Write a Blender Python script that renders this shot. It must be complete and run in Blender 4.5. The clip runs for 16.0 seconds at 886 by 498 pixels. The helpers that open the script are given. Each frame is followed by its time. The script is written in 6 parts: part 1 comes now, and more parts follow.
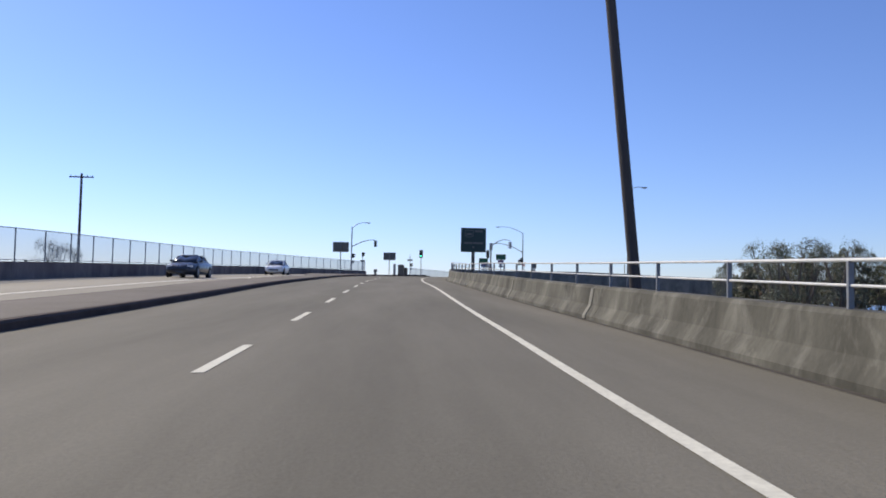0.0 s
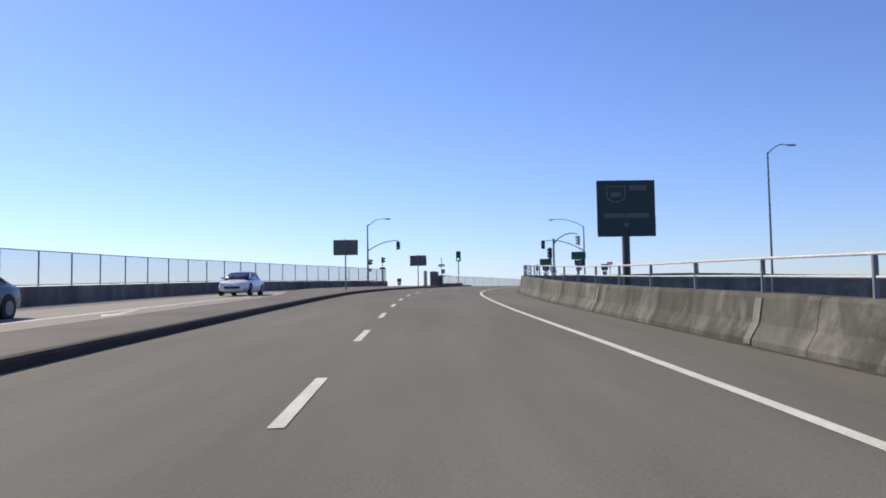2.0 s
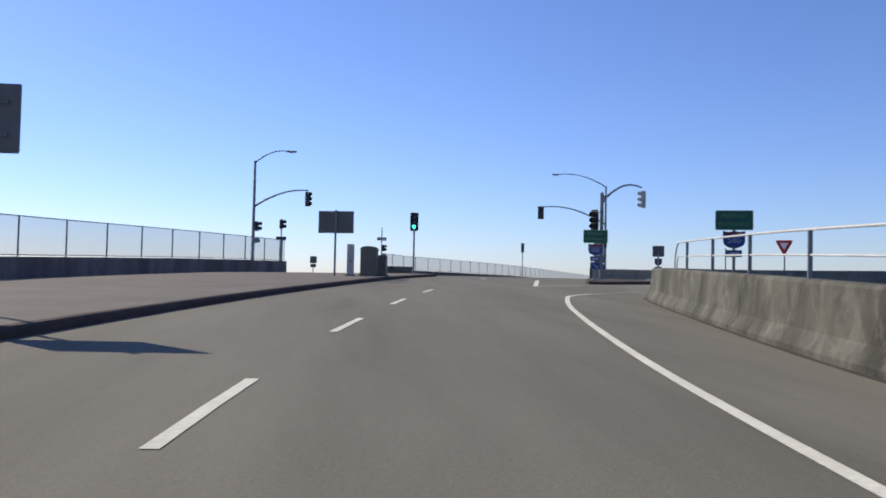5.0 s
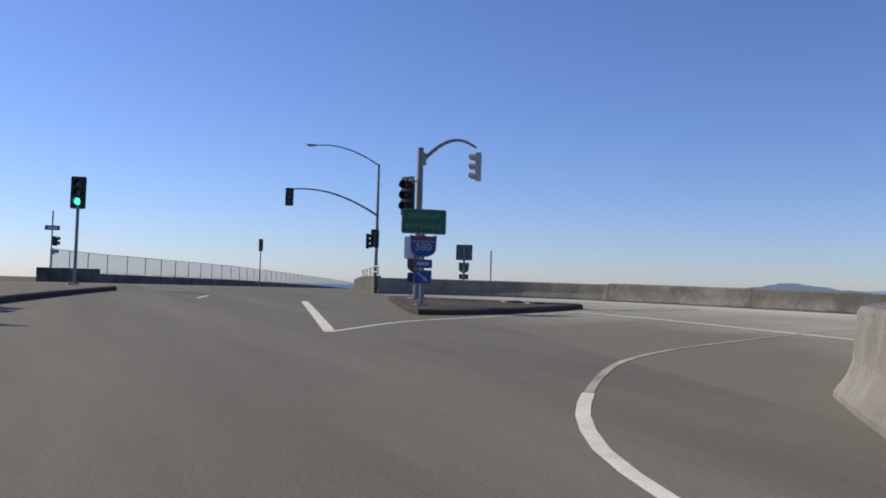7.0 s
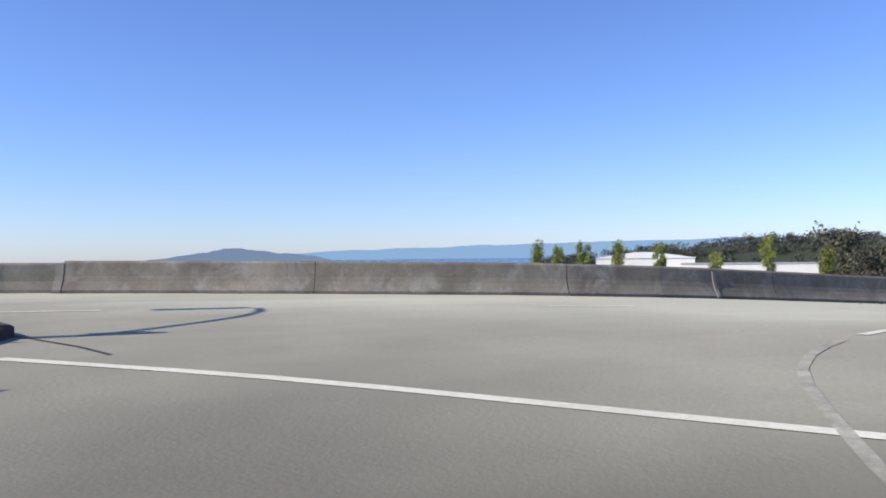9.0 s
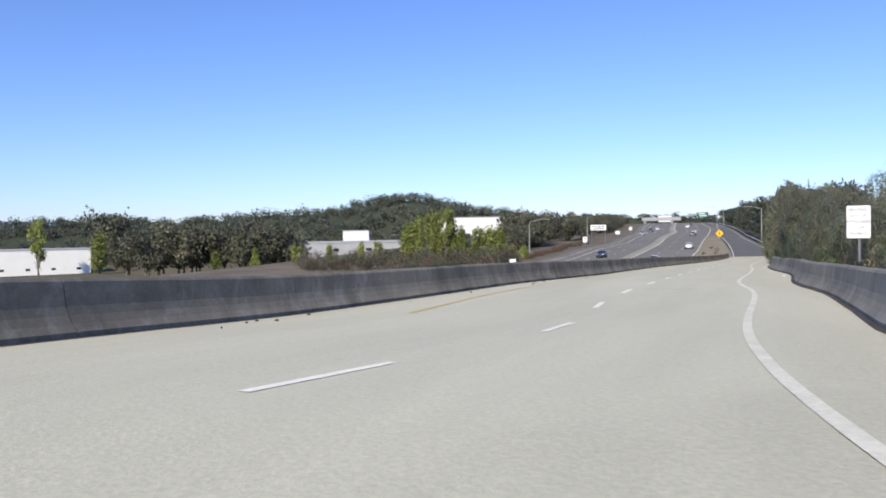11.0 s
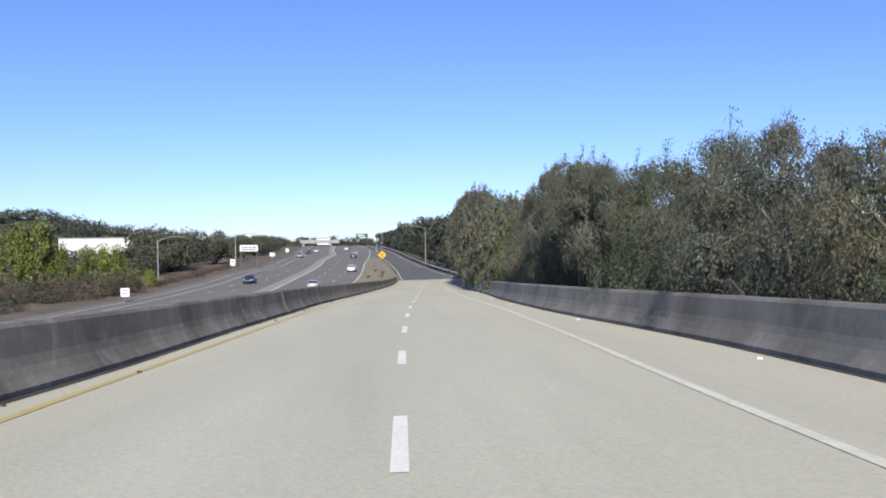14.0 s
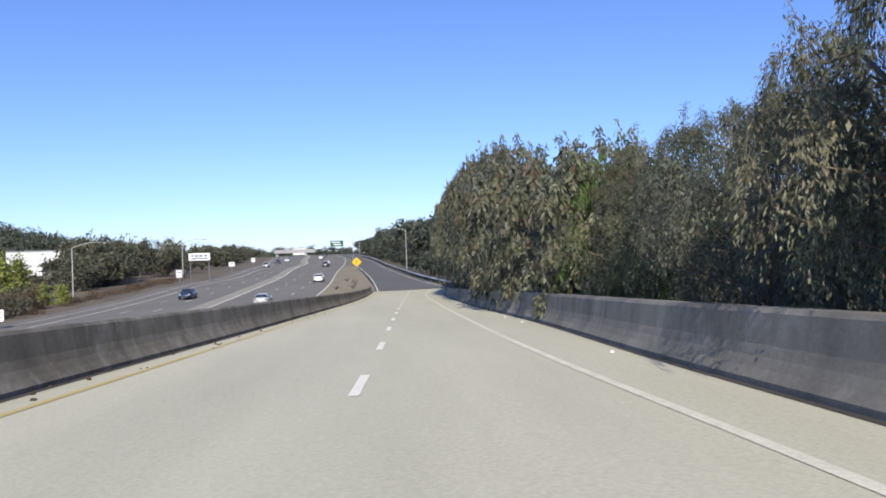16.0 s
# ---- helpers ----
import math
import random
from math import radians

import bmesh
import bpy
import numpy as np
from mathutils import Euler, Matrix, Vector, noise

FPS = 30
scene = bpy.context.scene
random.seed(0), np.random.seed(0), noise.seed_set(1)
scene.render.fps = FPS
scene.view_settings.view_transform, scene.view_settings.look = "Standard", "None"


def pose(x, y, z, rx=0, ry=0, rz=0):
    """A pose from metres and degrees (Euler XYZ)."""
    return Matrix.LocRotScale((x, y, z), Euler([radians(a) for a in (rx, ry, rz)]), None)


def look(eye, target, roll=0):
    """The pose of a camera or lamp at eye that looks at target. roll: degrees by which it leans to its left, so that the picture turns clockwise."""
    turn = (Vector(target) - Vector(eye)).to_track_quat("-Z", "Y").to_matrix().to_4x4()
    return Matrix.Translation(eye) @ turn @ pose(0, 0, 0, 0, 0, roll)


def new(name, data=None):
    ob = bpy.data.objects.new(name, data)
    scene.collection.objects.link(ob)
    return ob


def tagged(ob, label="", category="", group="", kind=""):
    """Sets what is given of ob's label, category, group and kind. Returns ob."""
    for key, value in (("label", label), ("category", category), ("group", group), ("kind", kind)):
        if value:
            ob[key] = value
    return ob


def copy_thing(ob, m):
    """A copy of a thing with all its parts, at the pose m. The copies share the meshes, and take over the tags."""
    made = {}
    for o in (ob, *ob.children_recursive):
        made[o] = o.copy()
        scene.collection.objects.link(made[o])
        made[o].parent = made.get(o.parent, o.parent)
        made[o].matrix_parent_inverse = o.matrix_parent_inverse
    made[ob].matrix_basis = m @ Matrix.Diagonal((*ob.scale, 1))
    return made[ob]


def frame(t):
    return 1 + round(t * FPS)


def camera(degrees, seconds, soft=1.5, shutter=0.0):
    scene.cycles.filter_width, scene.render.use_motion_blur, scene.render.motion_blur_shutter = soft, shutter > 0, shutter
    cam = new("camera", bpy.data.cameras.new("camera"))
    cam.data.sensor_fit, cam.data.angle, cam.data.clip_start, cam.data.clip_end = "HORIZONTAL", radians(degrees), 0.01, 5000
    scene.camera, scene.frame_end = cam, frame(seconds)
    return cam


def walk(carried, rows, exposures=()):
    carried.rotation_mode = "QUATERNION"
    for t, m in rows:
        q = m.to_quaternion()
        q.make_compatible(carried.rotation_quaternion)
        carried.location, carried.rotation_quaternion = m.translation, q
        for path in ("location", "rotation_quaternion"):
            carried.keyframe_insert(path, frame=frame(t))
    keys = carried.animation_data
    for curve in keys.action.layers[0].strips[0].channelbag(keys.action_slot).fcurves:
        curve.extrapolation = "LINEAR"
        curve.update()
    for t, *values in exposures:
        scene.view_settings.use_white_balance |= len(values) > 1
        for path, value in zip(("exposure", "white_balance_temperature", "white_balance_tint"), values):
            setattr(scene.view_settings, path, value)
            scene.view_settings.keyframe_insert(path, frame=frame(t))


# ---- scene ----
cam = camera(57.8, 16.0, soft=1.8)
walk(cam, [
    (0, look((3.026, 5.600, -1.306), (3.202, 7.590, -1.198), 1.10)),
    (0.5, look((3.107, 12.931, -1.079), (3.262, 14.923, -0.991), 0.10)),
    (1, look((3.077, 20.462, -0.811), (3.206, 22.457, -0.751), 0.50)),
    (1.5, look((3.088, 27.970, -0.569), (3.200, 29.966, -0.519), 0.10)),
    (2, look((3.104, 35.648, -0.281), (3.224, 37.641, -0.159), -0.90)),
    (2.5, look((3.292, 43.130, -0.023), (3.409, 45.121, 0.126), 1.60)),
    (3, look((3.701, 50.596, 0.164), (3.831, 52.587, 0.295), 1.70)),
    (5.5, look((5.861, 84.439, 1.222), (6.227, 86.405, 1.291), 2.00)),
    (6, look((6.658, 90.004, 1.358), (7.170, 91.935, 1.451), 3.20)),
    (6.5, look((7.804, 94.560, 1.529), (8.503, 96.433, 1.598), 2.20)),
    (7, look((9.314, 98.577, 1.607), (10.223, 100.356, 1.694), 1.58)),
    (7.5, look((11.088, 101.960, 1.688), (12.255, 103.583, 1.745), 1.62)),
    (8, look((13.435, 105.126, 1.705), (14.844, 106.545, 1.742), 0.37)),
    (8.5, look((15.750, 107.550, 1.783), (17.367, 108.726, 1.791), -0.78)),
    (9, look((17.750, 109.750, 1.859), (19.565, 110.590, 1.876), -0.58)),
    (9.5, look((20.100, 111.400, 1.951), (22.040, 111.884, 1.989), -1.56)),
    (10, look((22.929, 112.258, 2.039), (24.929, 112.278, 2.008), -3.01)),
    (12.3, look((38.819, 104.910, 1.565), (40.252, 103.517, 1.651), 2.74)),
    (12.5, look((40.415, 103.854, 1.535), (41.815, 102.428, 1.620), 2.67)),
    (13, look((44.926, 100.155, 1.384), (46.296, 98.699, 1.432), 0.08)),
    (13.5, look((49.018, 95.920, 1.219), (50.362, 94.439, 1.247), -0.11)),
    (14, look((53.118, 91.436, 1.046), (54.455, 89.948, 1.046), -1.01)),
    (14.5, look((57.348, 86.765, 0.818), (58.684, 85.277, 0.837), -0.72)),
    (15, look((61.963, 82.022, 0.522), (63.274, 80.514, 0.599), -0.96)),
    (15.5, look((66.798, 77.107, 0.412), (68.098, 75.589, 0.489), -1.98)),
    (16, look((71.439, 71.860, 0.161), (72.740, 70.341, 0.182), -2.05)),
], [(0, 0.05, 6850, 11), (3, 0.05, 6850, 11), (5.5, -0.05, 6850, 10), (6.2, -0.15, 6850, 10), (7, -0.22, 6800, 10), (7.5, -0.05, 6700, 10), (8, 0.08, 6700, 10), (8.6, 0.18, 6600, 10), (9.5, 0.25, 6500, 10), (10.2, 0.2, 6500, 10), (12.5, 0.12, 6500, 10), (16, 0.15, 6500, 10)])

# ---- light ----
SUN_AZ, SUN_EL = radians(43.0), radians(36.0)  # to the left of +y, above the horizon
world = bpy.data.worlds.new("sky")
scene.world = world
world.use_nodes = True
wn = world.node_tree.nodes
wl = world.node_tree.links
sky = wn.new("ShaderNodeTexSky")
sky.sky_type = "NISHITA"
sky.sun_disc = False
sky.sun_elevation = SUN_EL
sky.sun_rotation = -SUN_AZ
sky.air_density, sky.dust_density, sky.ozone_density = 1.0, 0.18, 4.2
wn["Background"].inputs["Strength"].default_value = 0.13
tint = wn.new("ShaderNodeMix")
tint.data_type, tint.blend_type = "RGBA", "MULTIPLY"
tint.inputs["Factor"].default_value = 1.0
tint.inputs[7].default_value = (0.75, 0.84, 1.2, 1)
wl.new(sky.outputs["Color"], tint.inputs[6])
wl.new(tint.outputs[2], wn["Background"].inputs["Color"])
sun = new("sun", bpy.data.lights.new("sun", "SUN"))
sun.data.energy, sun.data.angle, sun.data.color = 5.0, radians(0.53), (1.0, 0.92, 0.78)
to_sun = Vector((-math.sin(SUN_AZ) * math.cos(SUN_EL), math.cos(SUN_AZ) * math.cos(SUN_EL), math.sin(SUN_EL)))
sun.matrix_world = look(to_sun * 100, (0, 0, 0))


# ---- materials ----
def surface(name, base, other, rough=0.8, fine=8.0, coarse=0.4, bump=0.2, metal=0.0, mix=0.5, stretch=(1, 1, 1), along=None, spread=0.0, streak=0.0, scuff=0.0, pale=(0.4, 0.39, 0.36)):
    """A weathered surface: two colours mixed by coarse stains and fine grain, with relief."""
    m = bpy.data.materials.new(name)
    m.use_nodes = True
    n, l = m.node_tree.nodes, m.node_tree.links
    b = n["Principled BSDF"]
    b.inputs["Metallic"].default_value = metal
    if rough >= 0.84:
        b.inputs["Specular IOR Level"].default_value = 0.15
    co = n.new("ShaderNodeTexCoord")
    mp = n.new("ShaderNodeMapping")
    mp.inputs["Scale"].default_value = stretch
    if along is not None:
        # stains drawn out lengthwise, along a heading in degrees to the right of +y
        mp.vector_type = "TEXTURE"
        mp.inputs["Rotation"].default_value = (0, 0, radians(-along))
        mp.inputs["Scale"].default_value = (1, 9, 1)
    l.new(co.outputs["Object"], mp.inputs["Vector"])
    big, small = n.new("ShaderNodeTexNoise"), n.new("ShaderNodeTexNoise")
    for t, s, d in ((big, coarse, 5), (small, fine, 4)):
        t.inputs["Scale"].default_value, t.inputs["Detail"].default_value = s, d
        t.inputs["Roughness"].default_value = 0.65
        l.new(mp.outputs["Vector"] if along is None or t is big else co.outputs["Object"], t.inputs["Vector"])
    ramp = n.new("ShaderNodeValToRGB")
    ramp.color_ramp.elements[0].position, ramp.color_ramp.elements[1].position = 0.5 - mix * 0.5, 0.5 + mix * 0.5
    ramp.color_ramp.elements[0].color, ramp.color_ramp.elements[1].color = (*base, 1), (*other, 1)
    l.new(big.outputs["Fac"], ramp.inputs["Fac"])
    grain = n.new("ShaderNodeMapRange")
    grain.inputs["To Min"].default_value, grain.inputs["To Max"].default_value = 0.72, 1.28
    l.new(small.outputs["Fac"], grain.inputs["Value"])
    mul = n.new("ShaderNodeMix")
    mul.data_type, mul.blend_type = "RGBA", "MULTIPLY"
    mul.inputs["Factor"].default_value = 1.0
    l.new(ramp.outputs["Color"], mul.inputs[6])
    l.new(grain.outputs["Result"], mul.inputs[7])
    out = mul.outputs[2]
    if streak:
        # rain streaks of uneven width that fade in and out along the wall
        sm, sn, sr = n.new("ShaderNodeMapping"), n.new("ShaderNodeTexNoise"), n.new("ShaderNodeMapRange")
        sm.inputs["Scale"].default_value = (1, 1, 0.22)
        sn.inputs["Scale"].default_value, sn.inputs["Detail"].default_value = 0.8, 8
        sn.inputs["Distortion"].default_value = 0.6
        sr.inputs["From Min"].default_value, sr.inputs["From Max"].default_value = 0.3, 0.72
        sr.inputs["To Min"].default_value, sr.inputs["To Max"].default_value = 1 - streak, 1 + streak
        l.new(co.outputs["Object"], sm.inputs["Vector"])
        l.new(sm.outputs["Vector"], sn.inputs["Vector"])
        l.new(sn.outputs["Fac"], sr.inputs["Value"])
        m2 = n.new("ShaderNodeMix")
        m2.data_type, m2.blend_type = "RGBA", "MULTIPLY"
        m2.inputs["Factor"].default_value = 1.0
        l.new(out, m2.inputs[6])
        l.new(sr.outputs["Result"], m2.inputs[7])
        out = m2.outputs[2]
    if scuff:
        # pale scrapes and lime patches
        sn, sr, m3 = n.new("ShaderNodeTexNoise"), n.new("ShaderNodeMapRange"), n.new("ShaderNodeMix")
        sc = n.new("ShaderNodeMapping")
        sc.inputs["Scale"].default_value = (1.0, 1.0, 0.7)
        sn.inputs["Scale"].default_value, sn.inputs["Detail"].default_value, sn.inputs["Roughness"].default_value = 1.5, 9, 0.68
        sn.inputs["Distortion"].default_value = 0.5
        sr.inputs["From Min"].default_value, sr.inputs["From Max"].default_value = 0.5, 0.72
        sr.inputs["To Max"].default_value = scuff
        l.new(co.outputs["Object"], sc.inputs["Vector"])
        l.new(sc.outputs["Vector"], sn.inputs["Vector"])
        l.new(sn.outputs["Fac"], sr.inputs["Value"])
        m3.data_type = "RGBA"
        m3.inputs[7].default_value = (*pale, 1)
        l.new(sr.outputs["Result"], m3.inputs[0])
        l.new(out, m3.inputs[6])
        out = m3.outputs[2]
    if spread:
        oi, hs = n.new("ShaderNodeObjectInfo"), n.new("ShaderNodeHueSaturation")
        mr = n.new("ShaderNodeMapRange")
        mr.inputs["To Min"].default_value, mr.inputs["To Max"].default_value = 1 - spread, 1 + spread
        l.new(oi.outputs["Random"], mr.inputs["Value"])
        l.new(mr.outputs["Result"], hs.inputs["Value"])
        l.new(out, hs.inputs["Color"])
        out = hs.outputs["Color"]
    l.new(out, b.inputs["Base Color"])
    rr = n.new("ShaderNodeMapRange")
    rr.inputs["To Min"].default_value, rr.inputs["To Max"].default_value = max(0.05, rough - 0.1), min(1, rough + 0.1)
    l.new(small.outputs["Fac"], rr.inputs["Value"])
    l.new(rr.outputs["Result"], b.inputs["Roughness"])
    if bump:
        bp = n.new("ShaderNodeBump")
        bp.inputs["Strength"].default_value, bp.inputs["Distance"].default_value = bump, 0.02
        l.new(small.outputs["Fac"], bp.inputs["Height"])
        l.new(bp.outputs["Normal"], b.inputs["Normal"])
    return m


ASPHALT_OLD = surface("worn grey road", (0.118, 0.11, 0.086), (0.19, 0.177, 0.139), 0.9, 30, 0.6, 0.3, along=2)
DECK = surface("pale concrete deck", (0.44, 0.425, 0.325), (0.54, 0.52, 0.4), 0.9, 22, 0.55, 0.25, along=135)
FREEWAY = surface("freeway asphalt", (0.155, 0.145, 0.125), (0.205, 0.193, 0.168), 0.85, 10, 0.06, 0.1)
ASPHALT_NEW = surface("dark asphalt", (0.11, 0.107, 0.1), (0.15, 0.146, 0.136), 0.85, 12, 0.1, 0.2)
BARRIER = surface("weathered grey concrete", (0.058, 0.056, 0.045), (0.14, 0.135, 0.11), 0.9, 14, 0.9, 0.3, stretch=(1, 1, 0.6), spread=0.05, streak=0.45, scuff=0.55, pale=(0.27, 0.26, 0.22))
PARAPET = surface("pale grey parapet concrete", (0.15, 0.142, 0.114), (0.235, 0.222, 0.183), 0.9, 14, 0.9, 0.3, spread=0.05, streak=0.2, scuff=0.3)
PARA_BROWN = surface("soot-brown parapet concrete", (0.12, 0.097, 0.092), (0.22, 0.182, 0.168), 0.9, 14, 0.9, 0.3, stretch=(1, 1, 0.6), spread=0.05, streak=0.3, scuff=0.3, pale=(0.24, 0.21, 0.19))
BARRIER_MID = surface("grey ramp barrier concrete", (0.145, 0.137, 0.118), (0.235, 0.222, 0.19), 0.9, 14, 0.8, 0.3, stretch=(1, 1, 1.4), spread=0.03, streak=0.25, scuff=0.5, pale=(0.34, 0.33, 0.3))
BARRIER_DARK = surface("soot-dark concrete", (0.13, 0.118, 0.095), (0.225, 0.206, 0.168), 0.9, 14, 0.8, 0.3, stretch=(1, 1, 1.4), spread=0.03, streak=0.3, scuff=0.6, pale=(0.36, 0.35, 0.32))


def worn_deck(name):
    """Deck concrete whose surface near the junction is greyed by traffic, fading unevenly towards the ramp."""
    m = DECK.copy()
    m.name = name
    n, l = m.node_tree.nodes, m.node_tree.links
    b = n["Principled BSDF"]
    src = b.inputs["Base Color"].links[0].from_socket
    co, sp, ns, ad, mr, mx = (n.new("ShaderNode" + k) for k in ("TexCoord", "SeparateXYZ", "TexNoise", "Math", "MapRange", "Mix"))
    ns.inputs["Scale"].default_value, ns.inputs["Detail"].default_value = 0.25, 5
    ad.operation = "MULTIPLY_ADD"
    ad.inputs[1].default_value = 12.0
    l.new(co.outputs["Object"], sp.inputs[0])
    l.new(co.outputs["Object"], ns.inputs["Vector"])
    l.new(ns.outputs["Fac"], ad.inputs[0])
    l.new(sp.outputs["X"], ad.inputs[2])
    mr.inputs["From Min"].default_value, mr.inputs["From Max"].default_value = 26.0, 39.0
    l.new(ad.outputs[0], mr.inputs["Value"])
    mx.data_type = "RGBA"
    mx.inputs[6].default_value = (0.175, 0.163, 0.128, 1)
    l.new(mr.outputs["Result"], mx.inputs[0])
    l.new(src, mx.inputs[7])
    l.new(mx.outputs[2], b.inputs["Base Color"])
    return m


DECK_WORN = worn_deck("traffic-greyed concrete deck")
VERGE = surface("dry brown verge", (0.1, 0.085, 0.06), (0.19, 0.16, 0.12), 0.95, 2.0, 0.12, 0.5)
DIRT = surface("pale dry dirt", (0.2, 0.17, 0.115), (0.3, 0.262, 0.185), 0.95, 6, 0.3, 0.5)
# Shade on the kerb face is put into this dark base colour.
KERB = surface("kerb concrete coloured dark as in shade", (0.055, 0.038, 0.032), (0.095, 0.07, 0.06), 0.9, 16, 0.7, 0.3)
MEDIAN = surface("brown median concrete", (0.125, 0.11, 0.09), (0.19, 0.168, 0.14), 0.95, 12, 0.35, 0.4)
ISLAND = surface("dark brown island asphalt", (0.06, 0.05, 0.042), (0.1, 0.085, 0.072), 0.95, 12, 0.5, 0.4)
ROAD_PALE = surface("pale worn opposite roadway", (0.27, 0.25, 0.2), (0.34, 0.315, 0.255), 0.9, 26, 0.5, 0.3, along=2)
GUTTER_DARK = surface("dark gutter strip", (0.05, 0.045, 0.04), (0.1, 0.09, 0.075), 0.95, 20, 1.2, 0.4)
UNDERGROWTH = surface("dark green hillside undergrowth", (0.03, 0.038, 0.025), (0.065, 0.072, 0.048), 0.95, 0.8, 0.3, 0.4)
PAINT_W = surface("worn white road paint", (0.54, 0.52, 0.42), (0.72, 0.7, 0.58), 0.85, 18, 1.5, 0.1)
PAINT_THIN = surface("worn thin road paint", (0.2, 0.19, 0.15), (0.5, 0.48, 0.39), 0.85, 18, 2.5, 0.1)
PAINT_NEW = surface("fresh white road paint", (0.74, 0.71, 0.6), (0.84, 0.81, 0.7), 0.8, 18, 1.5, 0.1)
PAINT_Y = surface("worn yellow road paint", (0.5, 0.42, 0.2), (0.52, 0.39, 0.1), 0.7, 18, 1.5, 0.1)
# One steel in two colours: lighter for sunlit lamps, darker for backlit posts.
GALV_SUNLIT = surface("galvanised steel lightened as sunlit", (0.36, 0.36, 0.34), (0.46, 0.46, 0.43), 0.6, 20, 2, 0.05, metal=0.1)
GALV = surface("galvanised steel", (0.17, 0.178, 0.186), (0.24, 0.25, 0.26), 0.55, 20, 2, 0.05, metal=0.4)
RAIL_W = surface("white-painted steel rail", (0.46, 0.46, 0.44), (0.6, 0.6, 0.57), 0.5, 10, 1.5, 0.05)
DARKSTEEL = surface("dark painted steel", (0.035, 0.04, 0.038), (0.05, 0.055, 0.052), 0.5, 12, 1, 0.05)
SIGN_BACK = surface("bare aluminium sign back", (0.12, 0.115, 0.105), (0.16, 0.155, 0.145), 0.55, 10, 1.5, 0.05, metal=0.3)
GREEN = surface("green sign sheeting", (0.0, 0.085, 0.05), (0.004, 0.11, 0.065), 0.5, 6, 2, 0.0)
# Backlit shade of the guide sign is put into this darker green.
GREEN_BACKLIT = surface("green sign sheeting darkened as backlit", (0.012, 0.035, 0.03), (0.018, 0.045, 0.04), 0.5, 6, 2, 0.0)
RED_DULL = surface("dulled red sign band", (0.16, 0.02, 0.035), (0.2, 0.03, 0.045), 0.5, 6, 2, 0.0)
BLUE = surface("blue sign sheeting", (0.014, 0.05, 0.19), (0.02, 0.065, 0.23), 0.5, 6, 2, 0.0)
RED = surface("red sign sheeting", (0.5, 0.015, 0.02), (0.55, 0.03, 0.03), 0.5, 6, 2, 0.0)
# Faded lettering, dimmed further in its colour for the backlit sign faces.
LEGEND = surface("faded yellow-green lettering dimmed as backlit", (0.1, 0.2, 0.07), (0.16, 0.27, 0.1), 0.5, 6, 2, 0.0)
LEGEND_PALE = surface("pale sign lettering dimmed as backlit", (0.3, 0.34, 0.42), (0.36, 0.4, 0.48), 0.5, 6, 2, 0.0)
WHITE = surface("white sign sheeting", (0.72, 0.72, 0.7), (0.8, 0.8, 0.78), 0.5, 6, 2, 0.0)
YELLOW = surface("yellow sign sheeting", (0.75, 0.42, 0.0), (0.8, 0.47, 0.01), 0.5, 6, 2, 0.0)
BLACK = surface("black housing", (0.012, 0.013, 0.013), (0.02, 0.02, 0.02), 0.5, 6, 2, 0.0)
WOOD = surface("grey weathered timber", (0.07, 0.06, 0.055), (0.11, 0.095, 0.085), 0.9, 20, 1.5, 0.4, stretch=(1, 1, 0.1))
GROUND = surface("dry grass and soil", (0.13, 0.105, 0.06), (0.09, 0.085, 0.045), 0.95, 1.5, 0.03, 0.4)
BARK = surface("pale peeling bark", (0.1, 0.083, 0.064), (0.2, 0.17, 0.135), 0.9, 8, 1.0, 0.4, stretch=(1, 1, 0.3))
WALL_W = surface("white wall", (0.72, 0.72, 0.7), (0.8, 0.8, 0.78), 0.8, 4, 0.2, 0.1)
ROOF_G = surface("grey flat roof", (0.3, 0.3, 0.3), (0.4, 0.4, 0.4), 0.8, 4, 0.2, 0.1)
GLASS_D = surface("dark window glass", (0.02, 0.025, 0.03), (0.03, 0.035, 0.04), 0.15, 2, 0.5, 0.0)


def glow(name, colour, strength):
    m = bpy.data.materials.new(name)
    m.use_nodes = True
    b = m.node_tree.nodes["Principled BSDF"]
    b.inputs["Base Color"].default_value = (*colour, 1)
    b.inputs["Emission Color"].default_value = (*colour, 1)
    b.inputs["Emission Strength"].default_value = strength
    return m


SIGNAL_GREEN = glow("lit green lens", (0.05, 0.9, 0.5), 2.5)


def mesh_link(m):
    """Chain-link: a fine diamond weave cut out by transparency."""
    mat = bpy.data.materials.new("chain link wire")
    mat.use_nodes = True
    n, l = mat.node_tree.nodes, mat.node_tree.links
    b = n["Principled BSDF"]
    b.inputs["Base Color"].default_value = (0.42, 0.43, 0.44, 1)
    b.inputs["Roughness"].default_value = 0.5
    b.inputs["Alpha"].default_value = m
    return mat


CHAIN = mesh_link(0.42)


# ---- mesh helpers ----
def mesh_of(name, bm, material):
    me = bpy.data.meshes.new(name)
    bm.normal_update()
    bm.to_mesh(me)
    bm.free()
    for mt in material if isinstance(material, (list, tuple)) else [material]:
        me.materials.append(mt)
    return me


def part(name, bm, material, parent=None, label=""):
    ob = new(name, mesh_of(name, bm, material))
    if parent is not None:
        ob.parent = parent
    return tagged(ob, label=label)


def empty(name, m):
    ob = new(name)
    ob.empty_display_size = 0.2
    ob.matrix_basis = m
    return ob


